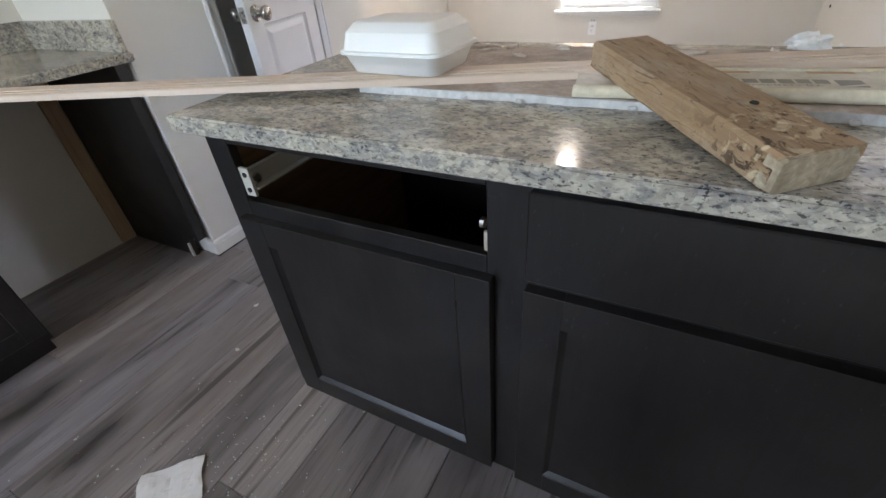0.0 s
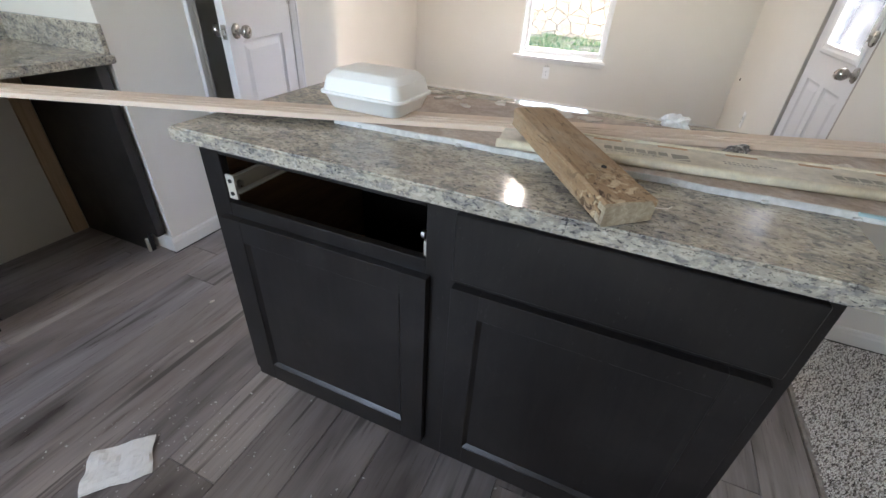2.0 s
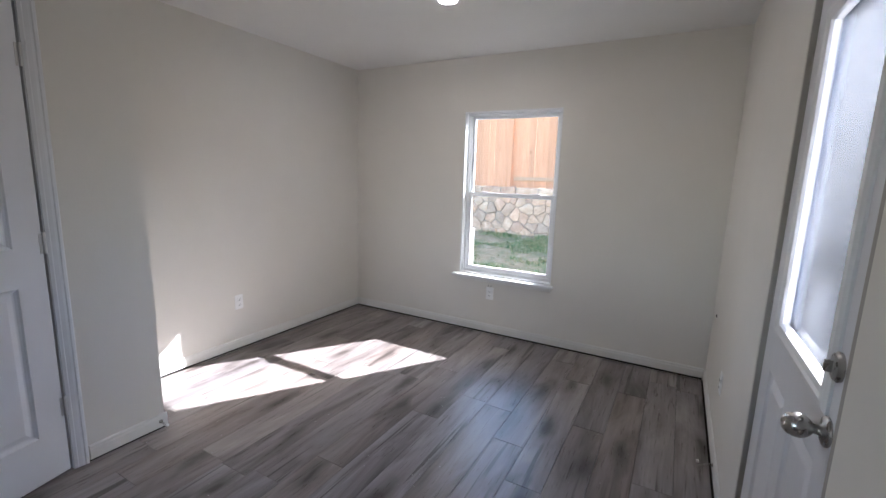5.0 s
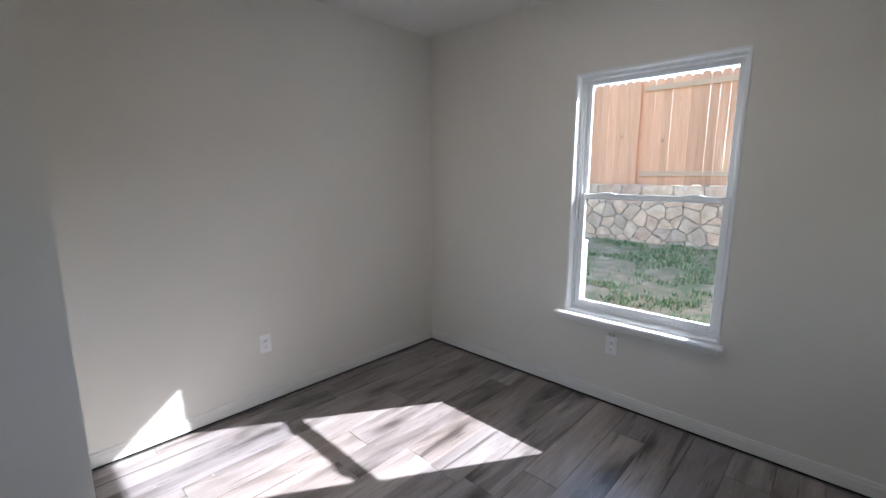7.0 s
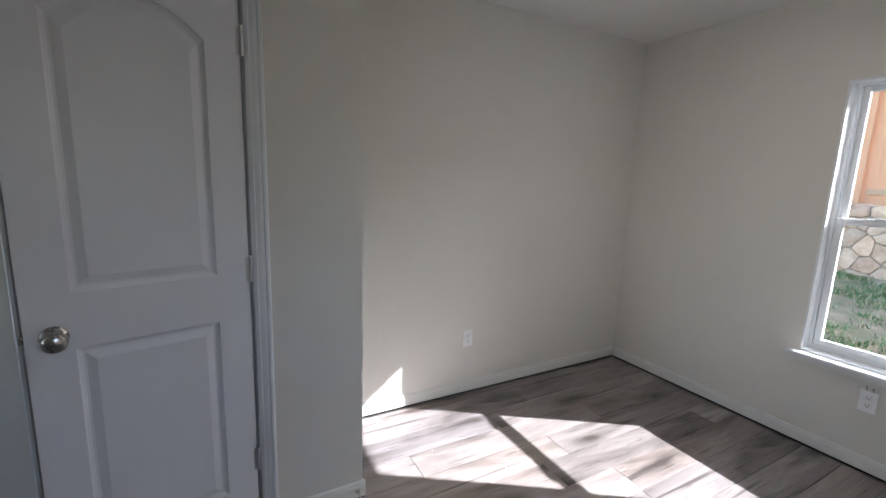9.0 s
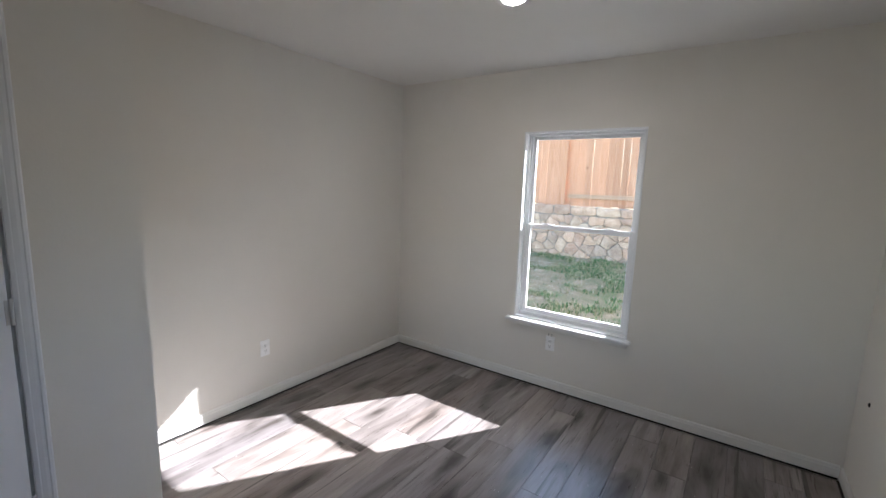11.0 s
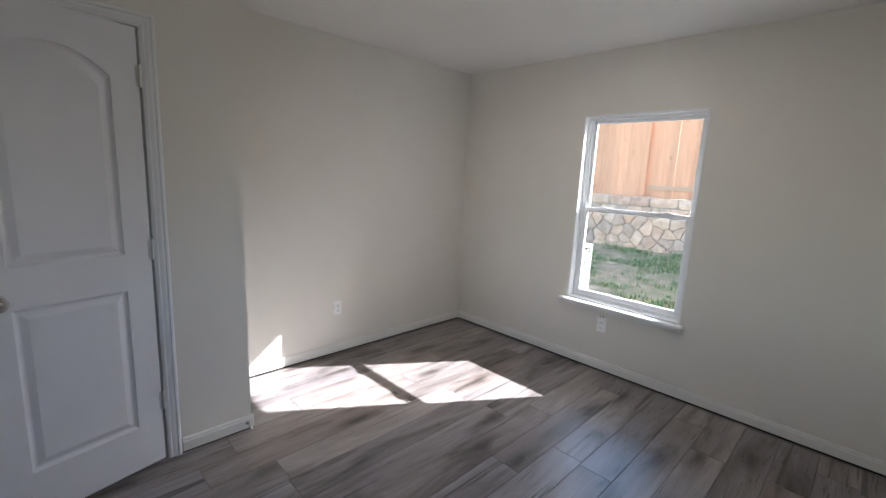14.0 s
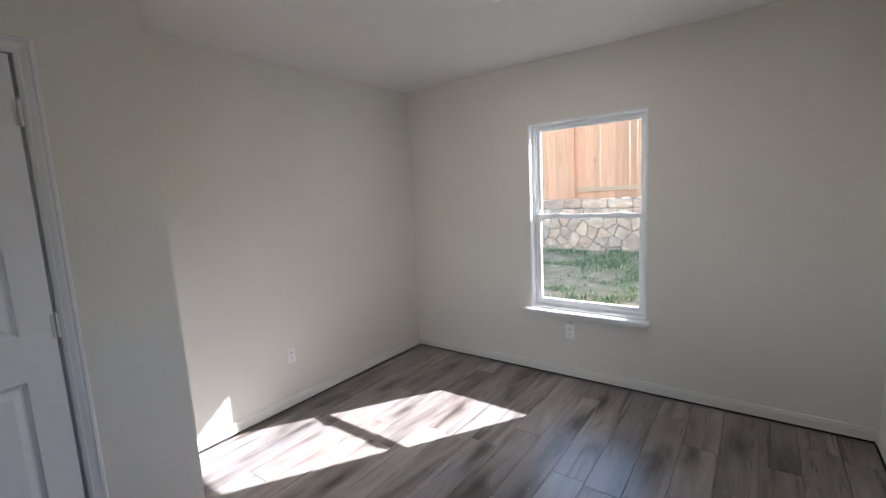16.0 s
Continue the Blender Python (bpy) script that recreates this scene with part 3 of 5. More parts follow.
# ---- doors ----
def outline(x0, x1, z0, z1, rise, inset, n=14):
    x0, x1, z0, z1 = x0 + inset, x1 - inset, z0 + inset, z1 - inset
    pts = [(x0, z0), (x1, z0)]
    if rise <= 0:
        return pts + [(x1, z1), (x0, z1)]
    cx, hw = (x0 + x1) / 2, (x1 - x0) / 2
    sh = hw * 0.30
    zs = z1 - rise
    arc = [(x1, zs)]
    for i in range(n + 1):
        u = i / n
        x = x1 - sh * 0.25 - u * (2 * hw - sh * 0.5)
        s = (x - cx) / (hw - sh * 0.25)
        arc.append((x, zs + 0.012 + (rise - 0.012) * (1 - abs(s) ** 2.2)))
    arc.append((x0, zs))
    return pts + arc


def door_slab(w, h, t, panels, lites=()):
    """A slab with moulded panels on both faces; x from hinge to latch, front at y = 0, back at y = t."""
    bm = bmesh.new()
    for side, sgn in ((0.0, 1.0), (t, -1.0)):
        edges = []

        def loop(pts, depth):
            vs = [bm.verts.new((x, side + sgn * depth, z)) for x, z in pts]
            return vs, [bm.edges.new((vs[i], vs[(i + 1) % len(vs)])) for i in range(len(vs))]

        outer, oe = loop([(0, 0), (w, 0), (w, h), (0, h)], 0)
        edges += oe
        stacks = []
        for p in panels:
            steps = [(0.0, 0.0), (0.005, 0.007), (0.013, 0.0115), (0.020, 0.0115), (0.044, 0.0025)]
            prev = None
            for ins, dep in steps:
                vs, es = loop(outline(*p, ins), dep)
                if prev is None:
                    edges += es
                else:
                    for i in range(len(vs)):
                        bm.faces.new([prev[i], prev[(i + 1) % len(vs)], vs[(i + 1) % len(vs)], vs[i]])
                prev = vs
            stacks.append(prev)
        for x0, x1, z0, z1 in lites:
            vs, es = loop([(x0, z0), (x1, z0), (x1, z1), (x0, z1)], 0)
            edges += es
            back = [bm.verts.new((v.co.x, t / 2, v.co.z)) for v in vs]
            for i in range(4):
                bm.faces.new([vs[i], vs[(i + 1) % 4], back[(i + 1) % 4], back[i]])
        bmesh.ops.triangle_fill(bm, use_beauty=True, edges=edges)
        for st in stacks:
            bm.faces.new(st)
    add = [(0, 0), (w, 0), (w, h), (0, h)]
    fr = [bm.verts.new((x, 0, z)) for x, z in add]
    bk = [bm.verts.new((x, t, z)) for x, z in add]
    for i in range(4):
        bm.faces.new([fr[i], fr[(i + 1) % 4], bk[(i + 1) % 4], bk[i]])
    bmesh.ops.remove_doubles(bm, verts=bm.verts[:], dist=0.0001)
    return bm


KNOB = [(0.0, 0.0), (0.032, 0.0), (0.033, 0.004), (0.030, 0.009), (0.020, 0.012), (0.012, 0.016), (0.011, 0.028), (0.015, 0.034), (0.024, 0.040), (0.0285, 0.049), (0.0285, 0.057), (0.025, 0.064), (0.016, 0.069), (0.0, 0.071)]


def add_knob(door, x, z, t, oval=False):
    for face, turn in ((0, 90), (t, -90)):
        bm = lathe(KNOB)
        if oval:
            for v in bm.verts:
                if v.co.z > 0.03:
                    v.co.z = 0.03 + (v.co.z - 0.03) * 1.35
                    v.co.x *= 0.95
        moved(bm, pose(x, face, z, turn, 0, 0))
        part("knob", bm, M_NICKEL, door, "satin nickel knob", True)


def hinge(door, x, y, z):
    bm = moved(lathe([(0, -0.046), (0.0065, -0.046), (0.0065, -0.016), (0.0058, -0.015), (0.0065, -0.014), (0.0065, 0.014), (0.0058, 0.015), (0.0065, 0.016), (0.0065, 0.046), (0.004, 0.05), (0, 0.051)], 12), pose(x, y, z))
    add_box(bm, x - 0.001, x + 0.016, y - 0.0055, y - 0.0035, z - 0.044, z + 0.044)
    part("hinge", bm, M_HINGE, door, "dull nickel hinge", False)


# pantry door, hinged at the north jamb, some fifteen degrees open
PW, PH, PT = 0.592, 2.032, 0.035
pantry = thing("door_1", "white two-panel arch-top pantry door standing ajar", "door", pose(XP + 0.010, PAN[1] - 0.016, 0.016, 0, 0, -90 + 14.5) @ Matrix.Translation((0, -0.035, 0)), kind="structure")
part("slab", door_slab(PW, PH, PT, [(0.105, PW - 0.105, 1.06, 1.90, 0.085), (0.105, PW - 0.105, 0.215, 0.895, 0.0)]), M_DOOR, pantry)
for ob in pantry.children:
    ob.matrix_parent_inverse = Matrix.Identity(4)
add_knob(pantry, PW - 0.062, 0.94, PT)
for hz in (0.315, 1.07, 1.835):
    hinge(pantry, -0.005, PT + 0.006, hz)
bm = box(PW, PW + 0.002, 0.006, PT - 0.006, 0.91, 0.97)
add_box(bm, PW + 0.002, PW + 0.011, 0.011, PT - 0.011, 0.93, 0.95)
part("latch_plate", bm, M_NICKEL, pantry, "satin nickel latch plate")

CASING = [(0.0, 0.0), (0.057, 0.0), (0.057, 0.012), (0.052, 0.017), (0.044, 0.017), (0.040, 0.012), (0.030, 0.0125), (0.016, 0.0095), (0.012, 0.011), (0.006, 0.009), (0.0, 0.007)]


def mitred(path, parent, name="casing"):
    """Casing round an opening; path of (corner, outward direction) in the wall plane (y, z), proud along +x."""
    bm = bmesh.new()
    rows = []
    for (y, z), (dy, dz) in path:
        rows.append([bm.verts.new((XP + q, y + dy * p, z + dz * p)) for p, q in CASING])
    k = len(CASING)
    for a, b in zip(rows, rows[1:]):
        for i in range(k):
            bm.faces.new([a[i], a[(i + 1) % k], b[(i + 1) % k], b[i]])
    bm.faces.new(rows[0])
    bm.faces.new(rows[-1][::-1])
    return part(name, bm, M_TRIM, parent)


frame_1 = thing("door_frame", "white moulded casing round the pantry opening", "door frame", pose(0, 0, 0), kind="structure")
a0, a1, ah = PAN[0] + 0.005, PAN[1] - 0.001, PAN[2] - 0.004
mitred([((a0, 0.001), (-1, 0)), ((a0, ah), (-1, 1)), ((a1, ah), (1, 1)), ((a1, 0.001), (1, 0))], frame_1)
bm = bmesh.new()
for y0, y1 in ((PAN[0], PAN[0] + 0.004), (PAN[1] - 0.004, PAN[1])):
    add_box(bm, XP - 0.115, XP - 0.0005, y0, y1, 0.001, PAN[2] - 0.004)
add_box(bm, XP - 0.115, XP - 0.0005, PAN[0], PAN[1], PAN[2] - 0.004, PAN[2])
add_box(bm, XP - 0.07, XP - 0.05, PAN[0] + 0.004, PAN[0] + 0.014, 0.001, PAN[2] - 0.004)
part("jamb", bm, M_TRIM, frame_1)

# entry door, closed
EW, EH, ET = 0.762, 2.030, 0.044
entry = thing("door_2", "white half-glazed entry door, closed, with nickel hardware", "door", pose(XE + 0.016, DOOR[1] - 0.017, 0.014, 0, 0, -90), kind="structure")
LITE = (0.165, 0.645, 0.990, 1.872)
# local x runs from the hinge to the latch; the inside face is at local y = 0
PANELS = [(0.112, 0.345, 0.20, 0.83, 0.0), (0.410, 0.645, 0.20, 0.83, 0.0)]

part("slab", door_slab(EW, EH, ET, PANELS, [LITE]), M_DOOR, entry)
bm = bmesh.new()
lx0, lx1, lz0, lz1 = LITE
prof = [(-0.034, 0.0), (-0.034, 0.006), (-0.026, 0.012), (-0.012, 0.014), (-0.004, 0.010), (0.010, 0.008), (0.014, 0.0), (0.014, -0.016), (-0.034, 0.0)]
for sgn, base in ((-1, 0.0), (1, ET)):
    rows = []
    for x, z, dx, dz in ((lx0, lz0, 1, 1), (lx1, lz0, -1, 1), (lx1, lz1, -1, -1), (lx0, lz1, 1, -1)):
        rows.append([bm.verts.new((x + dx * p, base + sgn * q, z + dz * p)) for p, q in prof[:-1]])
    k = len(prof) - 1
    for i in range(4):
        a, b = rows[i], rows[(i + 1) % 4]
        for j in range(k):
            bm.faces.new([a[j], a[(j + 1) % k], b[(j + 1) % k], b[j]])
lite = part("lite_frame", bm, M_TRIM, entry)
g = part("pane", box(lx0 + 0.002, lx1 - 0.002, 0.021, 0.026, lz0 + 0.002, lz1 - 0.002), M_SMEAR, lite, "smeared dusty glass")
g.visible_shadow = False
for face, turn in ((0.0, 90), (ET, -90)):
    bm = lathe([(0.0, 0.0), (0.031, 0.0), (0.032, 0.004), (0.028, 0.008), (0.012, 0.010), (0.010, 0.018), (0.0105, 0.024), (0.016, 0.028), (0.0225, 0.036), (0.0255, 0.046), (0.0245, 0.057), (0.020, 0.067), (0.012, 0.074), (0.0, 0.077)])
    part("knob", moved(bm, pose(EW - 0.070, face, 0.928, turn)), M_NICKEL, entry, "satin nickel oval knob", True)
bm = moved(lathe([(0.0, 0.0), (0.030, 0.0), (0.031, 0.005), (0.026, 0.011), (0.010, 0.013), (0.0, 0.013)]), pose(EW - 0.070, 0, 1.066, 90))
add_box(bm, EW - 0.0735, EW - 0.0665, -0.026, -0.012, 1.054, 1.078)
part("deadbolt", bm, M_NICKEL, entry, "satin nickel deadbolt turn")
for hz in (0.24, 1.03, 1.77):
    bm = box(-0.016, -0.001, -0.002, 0.003, hz - 0.05, hz + 0.05)
    for k in (-0.033, 0.0, 0.033):
        add_box(bm, -0.011, -0.006, -0.0035, -0.002, hz + k - 0.004, hz + k + 0.004)
    part("hinge", bm, M_NICKEL, entry, "satin nickel hinge leaf with screws")
frame_2 = thing("entry_frame", "painted entry jamb with a dark weather strip", "door frame", pose(0, 0, 0), kind="structure")
bm = bmesh.new()
add_box(bm, XE + 0.002, XE + 0.15, DOOR[0], DOOR[0] + 0.024, 0.0, DOOR[2])
add_box(bm, XE + 0.002, XE + 0.15, DOOR[1] - 0.011, DOOR[1], 0.0, DOOR[2])
add_box(bm, XE + 0.002, XE + 0.15, DOOR[0] + 0.024, DOOR[1] - 0.011, DOOR[2] - 0.009, DOOR[2])
part("jamb", bm, M_JAMB, frame_2, "taupe jamb edge with the reveal's shade in its colour")
bm = bmesh.new()
add_box(bm, XE + 0.062, XE + 0.080, DOOR[0] + 0.024, DOOR[0] + 0.036, 0.0, DOOR[2] - 0.009)
add_box(bm, XE + 0.062, XE + 0.080, DOOR[1] - 0.023, DOOR[1] - 0.011, 0.0, DOOR[2] - 0.009)
add_box(bm, XE + 0.018, XE + 0.060, DOOR[0] + 0.024, DOOR[0] + 0.0285, 0.0, DOOR[2] - 0.009)
part("weather_strip", bm, M_DARK, frame_2, "dark weather strip")
part("threshold", box(XE + 0.0, XE + 0.15, DOOR[0], DOOR[1], -0.02, 0.010, 0.003), M_NICKEL, frame_2)


# ---- wall fittings ----
def outlet(m, name="outlet", wires=False, label="white duplex wall outlet"):
    """Duplex outlet; local x along the wall, y out of the wall, z up."""
    o = thing(name, label, "outlet", m, "wall outlets")
    part("plate", box(-0.036, 0.036, 0.0, 0.006, -0.058, 0.058, 0.003, 2), M_PLATE, o)
    for cz in (-0.02, 0.02):
        rec = part("receptacle", moved(lathe([(0, 0), (0.0165, 0), (0.0165, 0.003), (0.015, 0.004), (0, 0.004)], 20), pose(0, 0.0055, cz, -90)), M_PLATE, o)
        bm = bmesh.new()
        add_box(bm, -0.008, -0.0055, 0.0093, 0.0100, cz - 0.001, cz + 0.008)
        add_box(bm, 0.0055, 0.008, 0.0093, 0.0100, cz - 0.001, cz + 0.007)
        add_box(bm, -0.0025, 0.0025, 0.0093, 0.0100, cz - 0.010, cz - 0.005)
        part("slots", bm, M_DARK, rec, "dark slots")
    if wires:
        for s in (-1, 1):
            part("wire", tube([(s * 0.012, 0.003, 0.055), (s * 0.014, 0.008, 0.066), (s * 0.010, 0.012, 0.074), (s * 0.016, 0.010, 0.080)], 0.0017, 6), M_DARK, o, "short dark wire end")
    return o


outlet(pose(XW, 3.57, 0.385, 0, 0, -90))
outlet(pose(-0.562, YN, 0.375, 0, 0, 180), wires=True, label="white duplex wall outlet with wire ends above it")
outlet(pose(XE, 4.06, 0.385, 0, 0, 90))
sw = thing("light_switch", "white two-gang toggle switch plate", "light switch", pose(XE, 2.137, 1.37, 0, 0, 90))
part("plate", box(-0.058, 0.058, 0.0, 0.006, -0.058, 0.058, 0.003, 2), M_PLATE, sw)
for cx, tz in ((-0.023, 12), (0.023, -12)):
    bm = box(-0.005, 0.005, 0.0, 0.022, -0.005, 0.005, 0.0015)
    part("toggle", moved(bm, pose(cx, 0.004, 0, tz)), M_PLATE, sw, "small toggle lever")
cap = thing("cable_hole", "small black cable hole in the wall", "cable hole", pose(XE, 4.76, 0.565, 0, -90, 0))
part("grommet", lathe([(0, 0.0), (0.011, 0.0), (0.011, 0.004), (0.006, 0.006), (0, 0.004)], 16), M_DARK, cap)


def door_stop(m, label):
    """A spring door stop that sticks out along local y."""
    o = thing("door_stop", label, "door stop", m, "door stops")
    part("base", moved(lathe([(0, 0), (0.011, 0), (0.009, 0.006), (0, 0.006)], 14), pose(0, 0, 0, -90)), M_NICKEL, o)
    pts = [(0.0045 * math.cos(k * 0.9), 0.005 + 0.0011 * k, 0.0045 * math.sin(k * 0.9) - 0.00001 * k * k) for k in range(52)]
    part("spring", tube(pts, 0.0011, 5), M_NICKEL, o)
    part("tip", moved(lathe([(0, 0), (0.007, 0), (0.0075, 0.006), (0.005, 0.012), (0, 0.012)], 14), pose(0, 0.06, -0.025 * 0.0, -90)), M_PLATE, o, "white rubber tip")
    return o


door_stop(pose(XE - 0.012, 3.82, 0.05, 0, 0, 90), "nickel spring door stop on the baseboard")
door_stop(pose(XP + 0.012, 2.625, 0.045, 0, 0, -90), "nickel spring door stop at the wall corner")

anchor = thing("wall_anchor", "small pale screw anchor sunk in the painted wall", "wall anchor", pose(1.195, YL, 1.306, 90, 0, 0))
part("collar", lathe([(0.003, 0.0), (0.007, 0.0), (0.0065, 0.0025), (0.003, 0.002)], 14), M_PLATE, anchor)
part("bore", lathe([(0, 0.0008), (0.0022, 0.0008), (0.0022, 0.0004), (0, 0.0004)], 10), M_DARK, anchor)

# recessed ceiling light
light = thing("ceiling_light", "round recessed ceiling light, lit, with white trim", "ceiling light", pose(-0.45, 3.865, ZC))
part("trim_ring", lathe([(0.052, 0.0), (0.052, -0.004), (0.058, -0.007), (0.078, -0.004), (0.082, 0.0)], 40), M_TRIM, light, "", True)
part("diffuser", lathe([(0, -0.003), (0.030, -0.003), (0.0525, -0.001), (0.0525, 0.0)], 32), M_LED, light, "glowing warm diffuser", True)


# ---- kitchen island ----
IX0, IX1, IY0, IY1, IZ = -0.513, 0.737, 0.700, 1.372, 0.925
CX0, CX1, CF, CB = -0.482, 0.698, 0.735, 1.335
TOEZ, CT = 0.176, 0.893


def slab_top(name, x0, x1, y0, y1, z0, z1, label, category="countertop"):
    bm = bmesh.new()
    add_box(bm, x0, x1, y0, y1, z0, z1)
    bmesh.ops.bevel(bm, geom=[e for e in bm.edges if abs(e.verts[0].co.z - e.verts[1].co.z) < 0.001], offset=0.004, segments=3, affect="EDGES")
    return tagged(finish(name, bm, M_GRANITE), label, category)


slab_top("island_countertop", IX0, IX1, IY0, IY1, CT, IZ, "polished speckled grey and cream granite island top")


def shaker_door(parent, x0, x1, z0, z1, y1, t=0.02, rail=0.058, name="door", flat=False):
    bm = bmesh.new()
    if flat:
        add_box(bm, x0, x1, y1 - t, y1, z0, z1)
        bmesh.ops.bevel(bm, geom=bm.edges[:], offset=0.002, segments=1, affect="EDGES")
        return part(name, bm, M_STAIN, parent)
    bm.free()
    d = part(name, box(x0 + rail - 0.004, x1 - rail + 0.004, y1 - t + 0.010, y1 - 0.004, z0 + rail - 0.004, z1 - rail + 0.004), M_STAIN, parent)
    for nm, b in (("stile", (x0, x0 + rail, z0, z1)), ("stile", (x1 - rail, x1, z0, z1)), ("rail", (x0 + rail, x1 - rail, z1 - rail, z1)), ("rail", (x0 + rail, x1 - rail, z0, z0 + rail))):
        part(nm, box(b[0], b[1], y1 - t, y1, b[2], b[3], 0.0007), M_STAIN, d)
    # sloped bead round the sunk panel
    yf, yp, k = y1 - t + 0.0015, y1 - t + 0.0102, 0.010
    xa, xb, za, zb = x0 + rail - 0.001, x1 - rail + 0.001, z0 + rail - 0.001, z1 - rail + 0.001
    corners = [(xa, za, 1, 1), (xb, za, -1, 1), (xb, zb, -1, -1), (xa, zb, 1, -1)]
    for i in range(4):
        bm = bmesh.new()
        ends = []
        for x, z, sx, sz in (corners[i], corners[(i + 1) % 4]):
            ends.append([bm.verts.new((x, yf, z)), bm.verts.new((x + sx * k, yp, z + sz * k)), bm.verts.new((x, yp, z))])
        for q in range(3):
            bm.faces.new([ends[0][q], ends[0][(q + 1) % 3], ends[1][(q + 1) % 3], ends[1][q]])
        bm.faces.new(ends[0])
        bm.faces.new(ends[1][::-1])
        bmesh.ops.recalc_face_normals(bm, faces=bm.faces[:])
        part("bead", bm, M_STAIN, d)
    return d


island = thing("island_cabinet", "dark espresso island cabinet with one drawer missing", "cabinet", pose(0, 0, 0))
W = 0.018
for nm, b in (("side_panel", (CX0, CX0 + W, CF + 0.02, CB, TOEZ, CT)), ("side_panel", (CX1 - W, CX1, CF + 0.02, CB, TOEZ, CT)), ("back_panel", (CX0 + W, CX1 - W, CB - W, CB, TOEZ, CT)),
              ("bottom_panel", (CX0 + W, CX1 - W, CF + 0.02, CB - W, TOEZ, TOEZ + W)), ("toe_kick", (CX0, CX1, CF + 0.085, CB, 0.0, TOEZ))):
    part(nm, box(*b), M_STAIN, island)
part("inside_lining", box(CX0 + W, CX0 + W + 0.006, CF + 0.022, CB - W, TOEZ + W, CT - 0.001), M_RAWBOX, island, "raw brown plywood side")
part("partition", box(0.104, 0.122, CF + 0.021, CB - W, TOEZ + W, CT - 0.001), M_RAWBOX, island, "raw brown plywood partition")
bm = bmesh.new()
MID0, MID1 = 0.078, 0.152
add_box(bm, CX0, CX0 + 0.055, CF, CF + 0.02, TOEZ, CT)
add_box(bm, CX1 - 0.045, CX1, CF, CF + 0.02, TOEZ, CT)
add_box(bm, MID0, MID1, CF, CF + 0.02, TOEZ, CT)
for x0, x1 in ((CX0 + 0.055, MID0), (MID1, CX1 - 0.045)):
    add_box(bm, x0, x1, CF, CF + 0.02, 0.868, CT)
    add_box(bm, x0, x1, CF, CF + 0.02, 0.700, 0.752)
    add_box(bm, x0, x1, CF, CF + 0.02, TOEZ, 0.225)
bmesh.ops.bevel(bm, geom=bm.edges[:], offset=0.0012, segments=1, affect="EDGES")
part("face_frame", bm, M_STAIN, island)
shaker_door(island, -0.447, 0.089, 0.185, 0.719, CF)
shaker_door(island, 0.142, 0.672, 0.185, 0.719, CF)
shaker_door(island, 0.142, 0.676, 0.738, 0.879, CF, flat=True, name="drawer_front")
# drawer runners left in the open bay
for x, s in ((CX0 + 0.056, 1), (MID0 - 0.001, -1)):
    bm = bmesh.new()
    x0, x1 = (x, x + 0.012) if s > 0 else (x - 0.012, x)
    add_box(bm, x0, x1, CF + 0.012 if s > 0 else CF + 0.10, CB - 0.06, 0.778, 0.812)
    add_box(bm, min(x, x + s * 0.028), max(x, x + s * 0.028), CF + 0.012 if s > 0 else CF + 0.10, CB - 0.06, 0.774, 0.778)
    if s > 0:
        add_box(bm, x, x + 0.024, CF + 0.004, CF + 0.010, 0.762, 0.820)
    else:
        add_box(bm, x - 0.006, x, CF + 0.006, CF + 0.011, 0.756, 0.790)
    rn = part("drawer_runner", bm, M_WHITEMETAL, island, "cream metal drawer runner")
    for z in (0.775, 0.806) if s > 0 else ():
        part("screw_hole", moved(lathe([(0, 0), (0.005, 0), (0.005, 0.002), (0, 0.001)], 12), pose(x + s * 0.012, CF + 0.004, z, 90)), M_DARK, rn)
    part("roller", moved(lathe([(0, 0), (0.009, 0), (0.009, 0.006), (0, 0.006)], 16), pose(x + s * 0.012, CF + 0.026, 0.792, 0, s * 90)), M_NICKEL, rn)

# ---- side counter with the empty dishwasher bay ----
SX0, SX1, SZ = XW, -1.462, 0.905
slab_top("side_countertop", SX0, SX1, YB + 0.4, YP - 0.002, SZ - 0.031, SZ, "polished speckled granite counter on dark cabinets")
for nm, b in (("backsplash", (SX0, SX1 - 0.02, YP - 0.022, YP - 0.002, SZ, SZ + 0.102)), ("backsplash", (SX0, SX0 + 0.02, YB + 0.4, YP - 0.023, SZ, SZ + 0.102))):
    bm = box(*b, 0.002)
    tagged(finish(nm, bm, M_GRANITE), "upright granite splash strip along the wall", "backsplash")
end = thing("end_panel", "dark espresso cabinet end panel beside the white wall", "cabinet panel", pose(0, 0, 0))
part("panel", box(SX0 + 0.02, -1.535, YP - 0.047, YP - 0.026, 0.11, SZ - 0.032, 0.001), M_STAIN, end)
part("toe_board", box(SX0 + 0.02, -1.610, YP - 0.046, YP - 0.027, 0.0, 0.11), M_STAIN, end)
part("front_stile", box(-1.535, -1.515, YP - 0.055, YP - 0.013, 0.11, SZ - 0.032, 0.0015), M_STAIN, end)
part("bracket", box(-1.622, -1.611, YP - 0.060, YP - 0.048, 0.0, 0.075, 0.002), M_WHITEMETAL, end, "thin pale metal bracket")
tagged(finish("furring_strip", box(XW, XW + 0.019, YP - 0.115, YP - 0.049, 0.0, SZ - 0.033, 0.002), M_FURRING), "raw pine strip screwed to the wall", "furring strip")
side = thing("base_cabinet", "dark espresso base cabinet under the side counter", "cabinet", pose(0, 0, 0))
part("body", box(XW + 0.005, -1.522, YB + 0.42, 0.545, 0.09, SZ - 0.032), M_STAIN, side)
part("toe_kick", box(XW + 0.005, -1.60, YB + 0.42, 0.545, 0.0, 0.09), M_STAIN, side)
